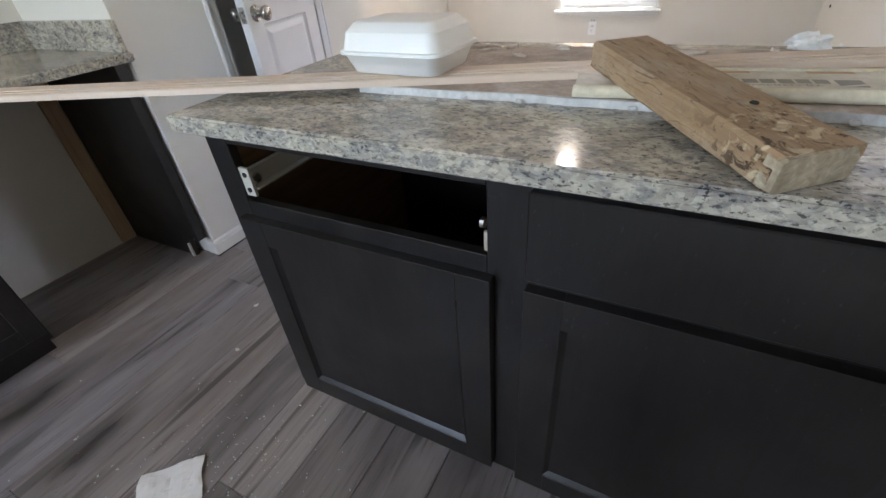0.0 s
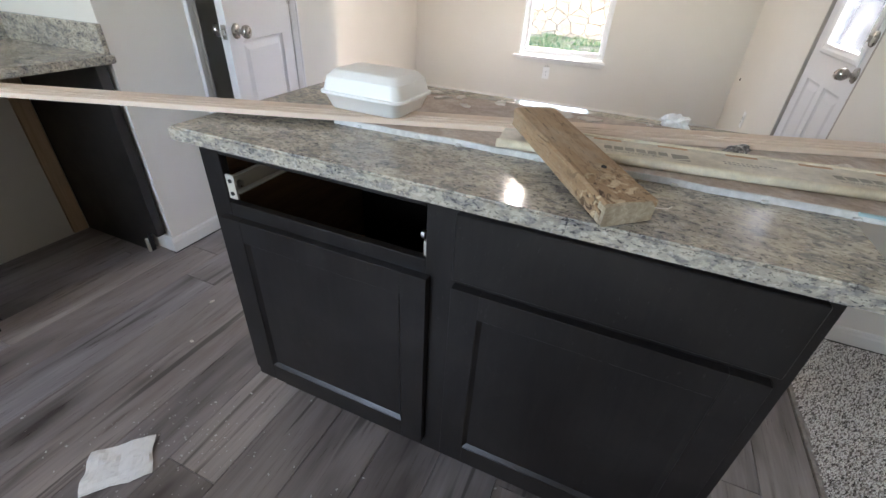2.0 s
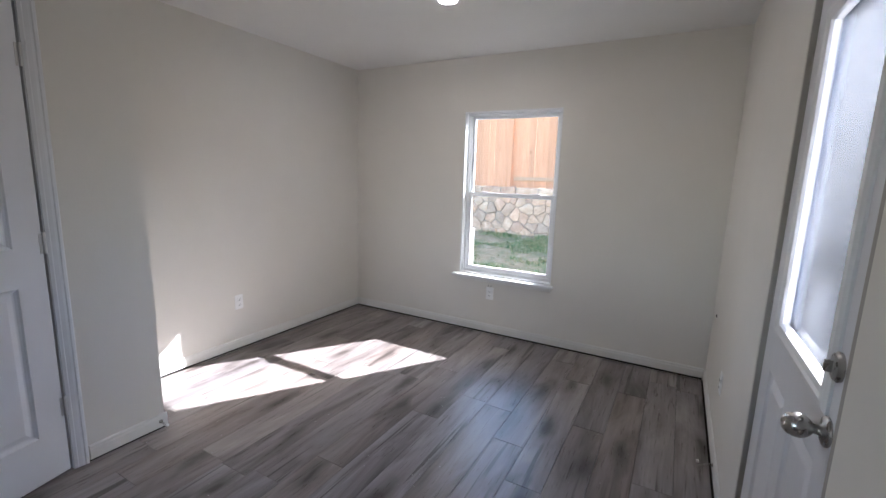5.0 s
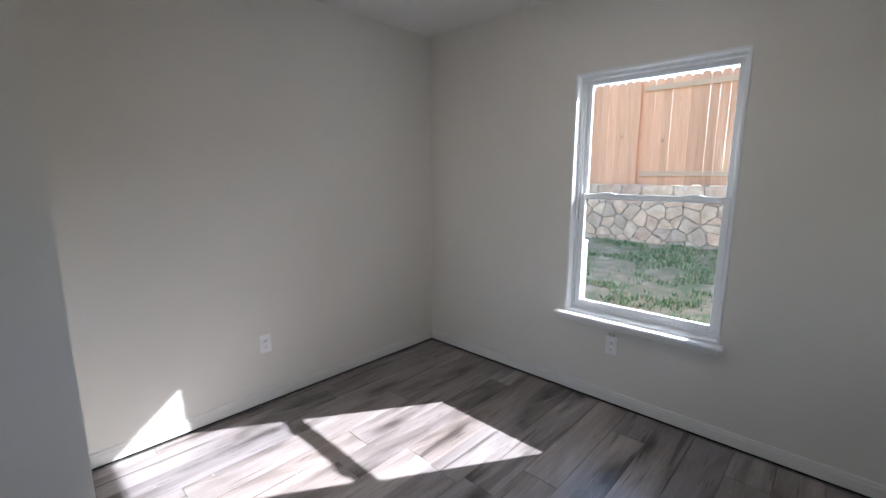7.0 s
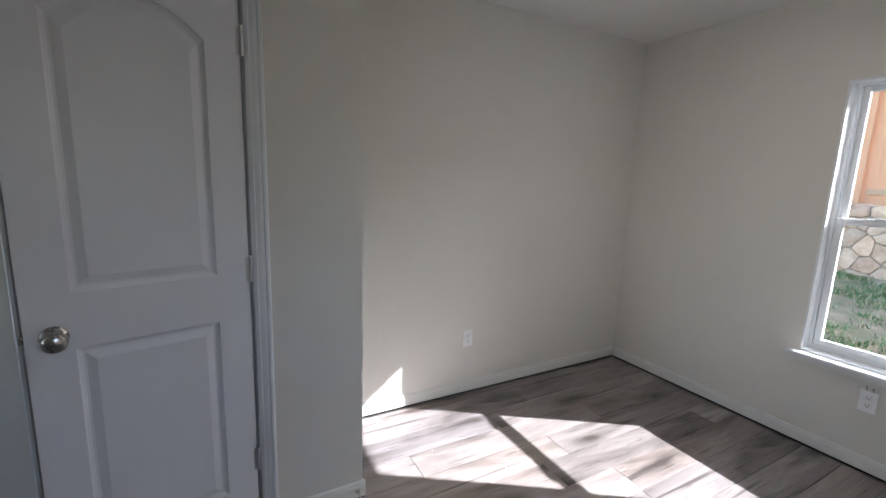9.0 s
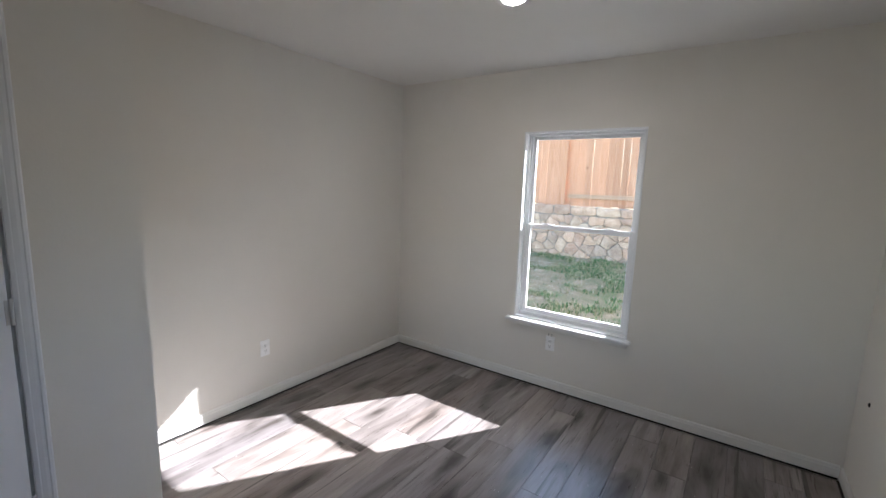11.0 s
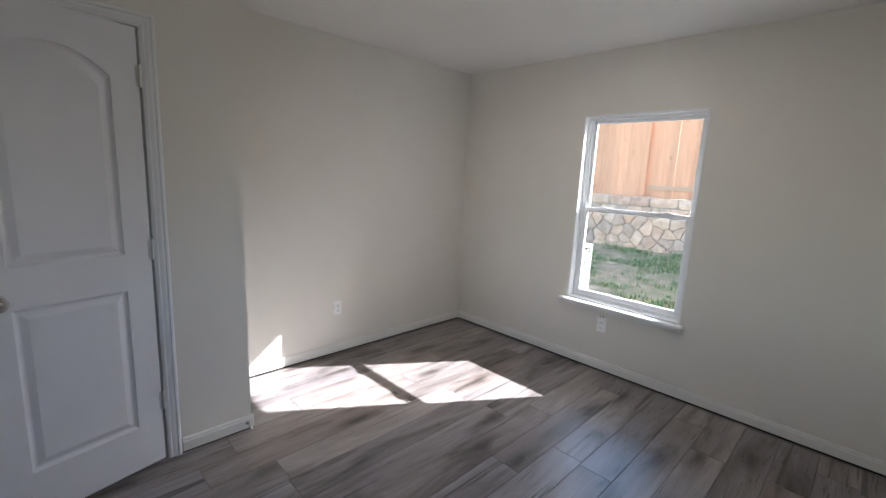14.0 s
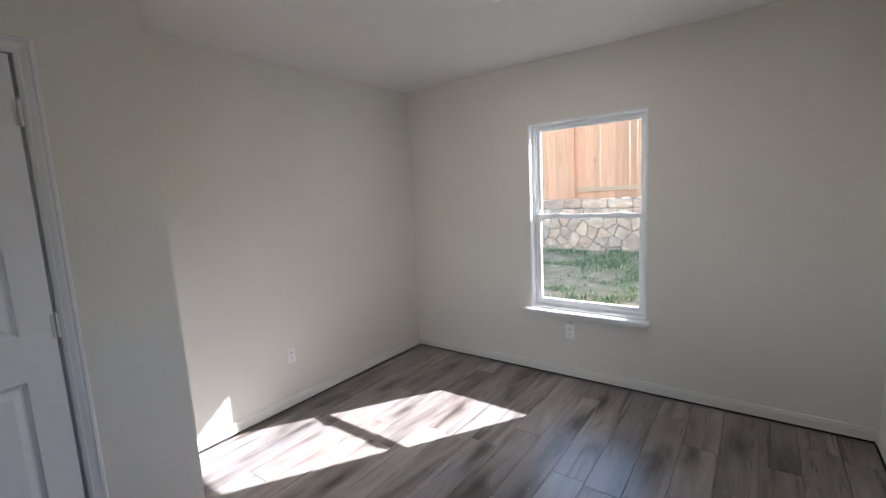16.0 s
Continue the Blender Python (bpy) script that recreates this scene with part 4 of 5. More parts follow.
for k in range(3):
    y1, x0 = 0.535 - k * 0.5, -1.522
    d = part("door", box(x0, x0 + 0.010, y1 - 0.43, y1 - 0.05, 0.18, 0.65), M_STAIN, side)
    for nm, b in (("stile", (y1 - 0.48, y1 - 0.425, 0.13, 0.70)), ("stile", (y1 - 0.055, y1, 0.13, 0.70)), ("rail", (y1 - 0.425, y1 - 0.055, 0.645, 0.70)), ("rail", (y1 - 0.425, y1 - 0.055, 0.13, 0.185))):
        part(nm, box(x0, x0 + 0.02, *b, 0.0015), M_STAIN, d)
    part("drawer_front", box(x0, x0 + 0.02, y1 - 0.48, y1, 0.72, 0.86, 0.002), M_STAIN, side)

# ---- things on the island ----
ZG = IZ + 0.0004


def draw_sheet():
    """Offcut of drywall with brown paper face and broken gypsum edges."""
    d = thing("drywall_sheet", "brown-faced drywall offcut with chipped white edges on granite", "drywall", pose(0.33, 1.09, ZG, 0, 0, 1.2))
    rnd = random.Random(4)
    hx, hy = 0.57, 0.178
    pts = []
    for x, y, n, ex, ey in ((-hx, -hy, 30, 1, 0), (hx, -hy, 10, 0, 1), (hx, hy, 30, -1, 0), (-hx, hy, 10, 0, -1)):
        length = 2 * hx if ex else 2 * hy
        for i in range(n):
            j = 0.0 if i == 0 else rnd.uniform(-0.003, 0.0035)
            pts.append((x + ex * length * i / n + (j if ey else 0), y + ey * length * i / n + (j if ex else 0)))
    bm = bmesh.new()
    lo = [bm.verts.new((x, y, 0)) for x, y in pts]
    hi = [bm.verts.new((x + rnd.uniform(-0.0012, 0.0012), y + rnd.uniform(-0.0012, 0.0012), 0.0118)) for x, y in pts]
    k = len(pts)
    for i in range(k):
        bm.faces.new([lo[i], lo[(i + 1) % k], hi[(i + 1) % k], hi[i]])
    bm.faces.new(lo[::-1])
    bm.faces.new(hi)
    part("gypsum_core", bm, M_GYPSUM, d, "white crumbling gypsum core")
    bm = bmesh.new()
    a = [bm.verts.new((x * 0.996 + rnd.uniform(-0.003, 0.001), y * 0.975 + rnd.uniform(-0.003, 0.001), 0.0119)) for x, y in pts]
    b = [bm.verts.new((v.co.x, v.co.y, 0.0126)) for v in a]
    for i in range(k):
        bm.faces.new([a[i], a[(i + 1) % k], b[(i + 1) % k], b[i]])
    bm.faces.new(b)
    part("paper_face", bm, M_DRYWALL, d, "brown paper facing with wiped stains")
    part("tape_strip", box(0.40, 0.568, -hy - 0.0035, -hy + 0.004, 0.0085, 0.0134, 0.001), M_TAPE, d, "light blue tape strip")
    for k2 in range(9):
        x = -0.50 + 0.125 * k2 + rnd.uniform(-0.03, 0.03)
        part("edge_crumb", moved(box(-0.006, 0.006, -0.004, 0.004, -0.003, 0.003, 0.002), pose(x, -hy - 0.0035, 0.0035)), M_GYPSUM, d)


draw_sheet()
ZD = ZG + 0.0132


def jamb_board():
    """A pale door-jamb board with a rolled lip along one edge and printed marks."""
    L, Wd = 0.785, 0.118
    j = thing("jamb_board", "pale cream door-jamb board with grey printing and rolled lip", "board", pose(0.135, 0.972, ZD, 0, 0, 7.6))
    part("board", box(0, L - 0.035, -Wd / 2, Wd / 2, 0, 0.010, 0.002), M_SHEATH, j)
    lip = [(-Wd / 2 - 0.006 + 0.0085 * math.cos(a), 0.0088 + 0.0085 * math.sin(a)) for a in [2 * math.pi * i / 14 for i in range(14)]]
    part("lip", extrude_profile(lip, L - 0.012), M_LIP, j, "yellowish rolled weather lip", True)
    part("kerf_strip", box(0.0, L - 0.035, Wd / 2 - 0.006, Wd / 2 + 0.004, 0.0, 0.0125, 0.0015), M_LIP, j)
    # printing: two blocks of bars with a square emblem each, and a line of fine print between
    def bars(x, y, n, w, h, gap):
        bm = bmesh.new()
        for i in range(n):
            px = x + i * (w + gap)
            add_box(bm, px, px + w * 0.86, y, y + h, 0.0101, 0.0105)
        return bm
    def heavy_bars(x, y, h):
        # one plain bar for each stroke of the printed name
        bm, px = bmesh.new(), x
        for w, gap in ((0.0145, 0.004), (0.017, 0.004), (0.0165, 0.004), (0.017, 0.004), (0.0155, 0.004), (0.0165, 0.0)):
            add_box(bm, px, px + w, y, y + h, 0.0101, 0.0105)
            px += w + gap
        return bm
    def lettering(words, size, m):
        # the wrap shows its print from behind, so the words stand mirrored
        cu = bpy.data.curves.new("lettering", "FONT")
        cu.body, cu.size, cu.resolution_u = words, size, 3
        ob = bpy.data.objects.new("lettering", cu)
        me = bpy.data.meshes.new_from_object(ob)
        bm = bmesh.new()
        bm.from_mesh(me)
        bm.transform(m @ Matrix.Diagonal((1.35, -1.0, 1.0, 1.0)))
        bmesh.ops.reverse_faces(bm, faces=bm.faces[:])
        bpy.data.objects.remove(ob)
        bpy.data.curves.remove(cu)
        bpy.data.meshes.remove(me)
        return bm
    for x in (0.205, 0.60):
        part("print_bars", heavy_bars(x, -0.012, 0.019), M_INK, j, "row of heavy grey printed bars")
        part("lettering", lettering("POWERED BY", 0.0125, pose(x + 0.002, -0.017, 0.0102)), M_INK, j, "small grey printed words")
        bm = bmesh.new()
        for q in (((0, 0), (0.030, 0), (0.030, 0.009), (0.016, 0.004)), ((0, 0.006), (0.014, 0.010), (0.030, 0.016), (0.030, 0.034), (0, 0.034))):
            bm.faces.new([bm.verts.new((x + 0.124 + u, -0.028 + w, 0.0103)) for u, w in q])
        part("print_square", bm, M_INK, j, "grey printed square emblem with a pale swoosh")
    for r in range(2):
        part("fine_print", bars(0.42, 0.0 - r * 0.010, 12 - 4 * r, 0.0055, 0.004, 0.0022), M_INK, j, "grey fine print bars")
    for k in range(6):
        part("edge_mark", box(0.06 + 0.125 * k, 0.115 + 0.125 * k, Wd / 2 - 0.020, Wd / 2 - 0.009, 0.0101, 0.0105), M_RAIL, j, "tan smudge")


jamb_board()


def casing_board():
    """A long fluted casing board of bare pine, resting on the drywall and sticking out past the island."""
    a, b = Vector((0.915, 1.326, ZD + 0.0005)), Vector((-1.30, 0.545, ZD - 0.0015))
    L = (b - a).length
    h = 0.041
    prof = [(-h, 0.0), (h, 0.0), (h, 0.011), (h - 0.004, 0.013), (0.030, 0.013), (0.028, 0.0065), (0.0255, 0.0065), (0.0235, 0.013), (0.012, 0.013), (0.010, 0.0065), (0.0075, 0.0065), (0.0055, 0.013),
            (-h + 0.006, 0.0115), (-h, 0.009)]
    bm = extrude_profile([(p, q) for p, q in prof], L)
    for v in bm.verts:
        if v.co.x < 0.01:
            v.co.x += (v.co.y + h) * 0.35
    ob = finish("casing_board", bm, M_PINE)
    ob.matrix_world = Matrix.Translation(a) @ Matrix.Rotation(math.atan2(b.y - a.y, b.x - a.x), 4, "Z") @ Matrix.Rotation(math.atan2(a.z - b.z, L), 4, "Y")
    return tagged(ob, "long bare pine fluted casing board across the island", "board")


casing_board()


def lumber_block():
    """A weathered two-by-four offcut lying askew, its far end up on the boards."""
    L, w, h = 0.355, 0.089, 0.038
    o = thing("lumber_offcut", "weathered brown two-by-four offcut lying across the boards", "lumber", None)
    bm = bmesh.new()
    n = 64
    rnd = random.Random(9)
    # cross-section with eased corners, many points so that the worn faces can be dented
    corners = [(-w / 2, 0.0), (w / 2, 0.0), (w / 2, h), (-w / 2, h)]
    section = []
    for i in range(4):
        (ax, az), (bx, bz) = corners[i], corners[(i + 1) % 4]
        steps = 12 if i % 2 == 0 else 6
        length = math.hypot(bx - ax, bz - az)
        for q in range(steps):
            u = (0.004 + (length - 0.008) * q / (steps - 1)) / length
            section.append((ax + (bx - ax) * u, az + (bz - az) * u))
    rings = []
    for i in range(n + 1):
        y = L * i / n
        ring = []
        for x, z in section:
            p = Vector((x, y, z))
            chewed = max(0.0, 1 - y / 0.07) + 0.8 * max(0.0, 1 - (x + w / 2) / 0.02)
            dent = 0.0006 * noise.noise(Vector((x * 60, y * 25, z * 60))) + 0.0034 * chewed * max(0.0, noise.noise(Vector((x * 70, y * 55, z * 90))) - 0.05)
            k = 1 - dent / 0.03
            ring.append(bm.verts.new((x * k, y + (0.004 * noise.noise(p * 90) if i == 0 else 0), z if z < 0.003 else max(0.0, h / 2 + (z - h / 2) * k))))
        rings.append(ring)
    k = len(rings[0])
    for a, b in zip(rings, rings[1:]):
        for i in range(k):
            bm.faces.new([a[i], a[(i + 1) % k], b[(i + 1) % k], b[i]])
    bm.faces.new(rings[-1])
    bm.faces.new(rings[0][::-1])
    part("body", bm, M_LUMBER, o)
    bm = bmesh.new()
    pts = [v for v in [(-w / 2 + 0.004, 0.001), (w / 2 - 0.004, 0.001), (w / 2 - 0.001, 0.004), (w / 2 - 0.001, h - 0.005), (w / 2 - 0.005, h - 0.002), (-w / 2 + 0.005, h - 0.002), (-w / 2 + 0.001, h - 0.005), (-w / 2 + 0.001, 0.004)]]
    fr = [bm.verts.new((x, -0.004 + 0.003 * math.sin(40 * x), z)) for x, z in pts]
    bk = [bm.verts.new((x, 0.012, z)) for x, z in pts]
    bm.faces.new(fr[::-1])
    for i in range(len(pts)):
        bm.faces.new([fr[i], fr[(i + 1) % len(pts)], bk[(i + 1) % len(pts)], bk[i]])
    part("cut_end", bm, M_ENDGRAIN, o, "rough pale end grain")
    bm = bmesh.new()
    for i in range(12):
        if i < 3:
            cx, cy, big = -0.018 + 0.020 * i, 0.05 + rnd.uniform(-0.015, 0.03), 0.009
        elif i < 7:
            cx, cy, big = -w / 2 + rnd.uniform(0.004, 0.016), rnd.uniform(0.01, 0.30), 0.0045
        else:
            cx, cy, big = rnd.uniform(-0.036, 0.036), rnd.uniform(0.004, 0.09), 0.0045
        ph = rnd.uniform(0, 3)
        bm.faces.new([bm.verts.new((cx + big * rnd.uniform(0.45, 1.0) * math.cos(ph + a), cy + 1.4 * big * rnd.uniform(0.45, 1.0) * math.sin(ph + a), h + 0.0004)) for a in [2 * math.pi * q / 8 for q in range(8)]])
    ex = bmesh.ops.extrude_face_region(bm, geom=bm.faces[:])
    for v in ex["geom"]:
        if isinstance(v, bmesh.types.BMVert):
            v.co.z += 0.0011
    tagged(part("mud_crust", bm, M_LUMBER, o, "dried pale mud flakes"), kind="stuff")
    part("knot_hole", moved(lathe([(0, 0.0), (0.005, 0.0), (0.004, 0.0016), (0, 0.001)], 10), pose(0.012, 0.10, h - 0.0003)), M_DARK, o)
    part("splinter", tube([(0.040, -0.004, 0.026), (0.052, -0.014, 0.030), (0.056, -0.016, 0.034)], 0.0009, 5), M_CHIP, o)
    near, far = Vector((0.400, 0.725, ZG + 0.001)), Vector((0.186, 1.008, ZG + 0.0375))
    d = (far - near).normalized()
    side_v = Vector((d.y, -d.x, 0)).normalized()
    up = side_v.cross(d)
    o.matrix_world = Matrix.Translation(near) @ Matrix((side_v, d, up)).transposed().to_4x4()


lumber_block()


def rounded_rect(hx, hy, r, n=5):
    pts = []
    for cx, cy, a0 in ((hx - r, hy - r, 0), (-hx + r, hy - r, 90), (-hx + r, -hy + r, 180), (hx - r, -hy + r, 270)):
        for i in range(n + 1):
            a = radians(a0 + 90 * i / n)
            pts.append((cx + r * math.cos(a), cy + r * math.sin(a)))
    return pts


def stack(levels, cap=True):
    bm = bmesh.new()
    prev = None
    for hx, hy, r, z in levels:
        vs = [bm.verts.new((x, y, z)) for x, y in rounded_rect(hx, hy, r)]
        if prev:
            k = len(vs)
            for i in range(k):
                bm.faces.new([prev[i], prev[(i + 1) % k], vs[(i + 1) % k], vs[i]])
        else:
            bm.faces.new(vs[::-1])
        prev = vs
    bm.faces.new(prev)
    return bm


def foam_box():
    """Clamshell box: tapered tray, rim all round, tall lid with rounded shoulders."""
    o = thing("takeaway_box", "closed white foam takeaway box on the boards", "food box", pose(-0.172, 0.983, ZD + 0.0136, 0, 0, -2.5))
    part("tray", stack([(0.086, 0.060, 0.020, 0), (0.090, 0.064, 0.022, 0.003), (0.101, 0.074, 0.024, 0.032), (0.107, 0.080, 0.024, 0.0335), (0.107, 0.080, 0.024, 0.0355)]), M_FOAM, o, "", True)
    part("lid", stack([(0.107, 0.080, 0.024, 0.0362), (0.107, 0.080, 0.024, 0.0385), (0.102, 0.075, 0.022, 0.040), (0.095, 0.068, 0.020, 0.068), (0.092, 0.065, 0.020, 0.0705), (0.083, 0.056, 0.018, 0.0805), (0.080, 0.053, 0.017, 0.082)]), M_FOAM, o, "", True)
    part("tab", box(-0.118, -0.104, -0.020, 0.012, 0.034, 0.0385, 0.0015), M_FOAM, o)
    for sm in o.children[:2]:
        sm.modifiers.new("edges", "EDGE_SPLIT").split_angle = radians(24)


foam_box()


def crumple(name, at, size, label, seed, material, flat=0.5, category="paper"):
    bm = bmesh.new()
    bmesh.ops.create_icosphere(bm, subdivisions=3, radius=1.0)
    for v in bm.verts:
        p = v.co.copy() * 1.4 + Vector((seed, seed * 2, 0))
        r = 0.70 + 0.6 * abs(noise.noise(p * 1.3)) + 0.28 * abs(noise.noise(p * 4))
        v.co = Vector((v.co.x * size[0], v.co.y * size[1], v.co.z * size[2])) * r
    lo = min(v.co.z for v in bm.verts) * flat
    for v in bm.verts:
        v.co.z = max(v.co.z, lo) - lo
    ob = finish(name, bm, material)
    ob.matrix_world = at
    return tagged(ob, label, category)


crumple("crumpled_tissue", pose(0.475, 1.318, ZG), (0.034, 0.026, 0.024), "small crumpled white tissue on granite", 3.1, M_PAPER)
crumple("stone_shard", pose(0.590, 1.142, ZD, 0, 0, 60), (0.046, 0.020, 0.010), "black and white speckled stone shard", 7.7, M_SHARD, 0.4, "stone chip")


def flake(at, size, seed, label="torn pale paper flake on the drywall", group="paper flakes"):
    rnd = random.Random(seed)
    bm = bmesh.new()
    n = 13
    ring = [(size * rnd.uniform(0.6, 1.15) * math.cos(2 * math.pi * i / n), 0.6 * size * rnd.uniform(0.6, 1.15) * math.sin(2 * math.pi * i / n)) for i in range(n)]
    c0, c1 = bm.verts.new((0, 0, 0.0)), bm.verts.new((0, 0, 0.0022))
    lo = [bm.verts.new((x, y, 0)) for x, y in ring]
    hi = [bm.verts.new((x, y, 0.0012 + rnd.uniform(0, 0.004))) for x, y in ring]
    for i in range(n):
        j = (i + 1) % n
        bm.faces.new([lo[i], lo[j], hi[j], hi[i]])
        bm.faces.new([c1, hi[i], hi[j]])
        bm.faces.new([c0, lo[j], lo[i]])
    ob = finish("paper_flake", bm, M_CHIP)
    ob.matrix_world = at
    return tagged(ob, label, "paper flake", group)


for i, (x, y, sz) in enumerate(((-0.150, 1.245, 0.034), (-0.105, 1.205, 0.026), (-0.06, 1.235, 0.02), (0.05, 1.235, 0.024), (0.215, 1.225, 0.038), (0.285, 1.215, 0.030), (0.16, 1.19, 0.02), (0.775, 1.150, 0.032), (0.42, 1.25, 0.012), (-0.02, 1.16, 0.018))):
    flake(pose(x, y, ZD, 0, 0, 37 * i), sz, i + 1)

# tissue and chips on the kitchen floor
bm = bmesh.new()
g = 18
grid = {}
for i in range(g + 1):
    for j in range(g + 1):
        x, y = -0.082 + 0.164 * i / g, -0.066 + 0.132 * j / g
        p = Vector((x * 26, y * 26, 2.0))
        z = 0.002 + 0.022 * abs(noise.noise(p * 0.55)) + 0.008 * abs(noise.noise(p * 1.7))
        grid[i, j] = bm.verts.new((x + 0.010 * noise.noise(p * 0.6 + Vector((5, 0, 0))), y + 0.010 * noise.noise(p * 0.6 + Vector((0, 7, 0))), z))
for i in range(g):
    for j in range(g):
        bm.faces.new([grid[i, j], grid[i + 1, j], grid[i + 1, j + 1], grid[i, j + 1]])
nap = finish("paper_napkin", bm, M_PAPER)
nap.matrix_world = pose(-0.703, 0.392, 0.0, 0, 0, 48)
sol = nap.modifiers.new("thickness", "SOLIDIFY")
sol.thickness = 0.0012
sol.offset = 1
tagged(nap, "crumpled white paper napkin lying on the plank floor", "napkin")
flake(pose(-0.556, 0.318, 0.0, 0, 0, 30), 0.022, 77, "small white paper scrap on the floor", "floor scraps")
flake(pose(-1.05, 1.02, 0.0, 0, 0, 80), 0.012, 78, "small white paper scrap on the floor", "floor scraps")
flake(pose(-0.93, 0.82, 0.0, 0, 0, 10), 0.010, 79, "small white paper scrap on the floor", "floor scraps")
crumple("dark_wood_chip", pose(-0.80, 2.13, 0.0), (0.016, 0.012, 0.006), "small dark wood chip on the floor", 4.4, M_DARK, 0.4, "wood chip")

# sawdust and crumbs scattered over the planks
rnd = random.Random(21)
bm = bmesh.new()
for i in range(620):
    if i < 220:
        x, y = rnd.gauss(-0.62, 0.14), rnd.gauss(0.50, 0.10)
    elif i < 360:
        x, y = rnd.gauss(-0.15, 0.55), rnd.gauss(0.45, 0.35)
    else:
        x, y = rnd.uniform(-1.9, 1.1), rnd.uniform(1.5, 4.9)
    if not (XW + 0.05 < x < XE - 0.05) or (CX0 < x < CX1 and CF + 0.08 < y < CB) or (x < XP + 0.05 and y < YS + 0.05):
        continue
    s = rnd.uniform(0.0012, 0.0034) * (0.75 if i >= 360 else 0.6 if i < 220 else 1.05)
    add_box(bm, -s, s, -s * 0.55, s * 0.55, 0, s * 0.6, pose(x, y, 0.0002, 0, 0, rnd.uniform(0, 180)))
tagged(finish("floor_crumbs", bm, M_GYPSUM), "scattered pale sawdust and plaster crumbs on the planks", "debris", kind="stuff")


# ---- carpets ----
def carpet(name, x0, x1, y0, y1, pile, step, label, kind, seed, wave=0.0):
    rnd = random.Random(seed)
    o = thing(name, label, "carpet", pose(0, 0, 0), kind=kind)
    bm = box(x0, x1, y0, y1, 0.0012, 0.006)
    part("backing", bm, M_BACKING, o)
    verts, faces = [], []
    nx, ny = int((x1 - x0) / step), int((y1 - y0) / step)
    for i in range(nx):
        for j in range(ny):
            x, y = x0 + (i + rnd.random()) * step, y0 + (j + rnd.random()) * step
            edge = x0 + wave * noise.noise(Vector((y * 6, 0, seed)))
            if x < edge:
                continue
            h, r = pile * rnd.uniform(0.65, 1.2), step * rnd.uniform(0.42, 0.7)
            lx, ly = rnd.uniform(-0.6, 0.6) * r, rnd.uniform(-0.6, 0.6) * r
            k, a = len(verts), rnd.uniform(0, 2)
            for q in range(4):
                verts.append((x + r * math.cos(a + q * 1.571), y + r * math.sin(a + q * 1.571), 0.004))
            verts.append((x + lx, y + ly, 0.006 + h))
            faces += [(k, k + 1, k + 4), (k + 1, k + 2, k + 4), (k + 2, k + 3, k + 4), (k + 3, k, k + 4)]
    me = bpy.data.meshes.new("pile")
    me.from_pydata(verts, [], faces)
    me.materials.append(M_CARPET)
    pl = new("pile", me)
    pl.parent = o
    tagged(pl, kind="stuff")
    return o


carpet("carpet_remnant", 0.585, XE - 0.015, 2.60, 3.215, 0.008, 0.0054, "speckled brown carpet remnant as a mat before the entry door", "", 5)
carpet("living_carpet", XE - 0.002, 2.7, -0.6, YL - 0.013, 0.008, 0.0060, "speckled beige and brown looped carpet", "structure", 6, 0.012)
tagged(finish("living_floor", box(XE - 0.013, XF, YB, YL, -0.06, 0.001), M_BACKING), "plain beige carpeted floor of the living room", "floor", kind="structure")


# ---- outside ----
def ground():
    ys = [-400, -60, 5.0, 5.6, 7.0, 8.4, 9.6, 10.4, 10.62, 10.9, 11.2, 30, 400]
    zs = [-0.35, -0.35, -0.22, -0.20, -0.12, -0.02, 0.09, 0.19, 0.20, 1.19, 1.22, 1.4, 2.0]
    xs = [-400, -40, -8] + [-6 + 0.4 * i for i in range(24)] + [8, 40, 400]
    bm = bmesh.new()
    g = [[bm.verts.new((x, y, z + (0.03 * noise.noise(Vector((x * 0.8, y * 0.8, 0))) if 5.5 < y < 10 else 0))) for x in xs] for y, z in zip(ys, zs)]
    for a, b in zip(g, g[1:]):
        for i in range(len(xs) - 1):
            bm.faces.new([a[i], a[i + 1], b[i + 1], b[i]])
    tagged(finish("ground", bm, M_TURF), "patchy lawn of green and straw-dry grass", "ground", kind="structure")


ground()


def ground_z(y):
    return float(np.interp(y, [5.0, 5.6, 7.0, 8.4, 9.6, 10.4, 10.62], [-0.22, -0.20, -0.12, -0.02, 0.09, 0.19, 0.20]))


rnd = random.Random(31)
verts, faces = [], []
while len(faces) < 42000:
    x, y = rnd.uniform(-5.5, 3.0), 5.4 + 5.1 * rnd.random()
    d = noise.noise(Vector((x * 1.6, y * 2.4, 0.3))) + 0.7 * noise.noise(Vector((x * 5, y * 7, 1.3)))
    if d < rnd.uniform(-0.10, 0.40):
        continue
    h, w, a = rnd.uniform(0.03, 0.085), rnd.uniform(0.005, 0.010), rnd.uniform(0, 6.28)
    z = ground_z(y) + 0.03 * noise.noise(Vector((x * 0.8, y * 0.8, 0))) - 0.006
    k = len(verts)
    lean = rnd.uniform(0.2, 1.0) * h
    verts += [(x - w * math.sin(a), y + w * math.cos(a), z), (x + w * math.sin(a), y - w * math.cos(a), z), (x + lean * math.cos(a), y + lean * math.sin(a), z + h)]
    faces.append((k, k + 1, k + 2))
me = bpy.data.meshes.new("grass")
me.from_pydata(verts, [], faces)
me.materials.append(M_BLADE)
tagged(new("grass", me), "short tufts of green and dry lawn grass", "grass", kind="stuff")


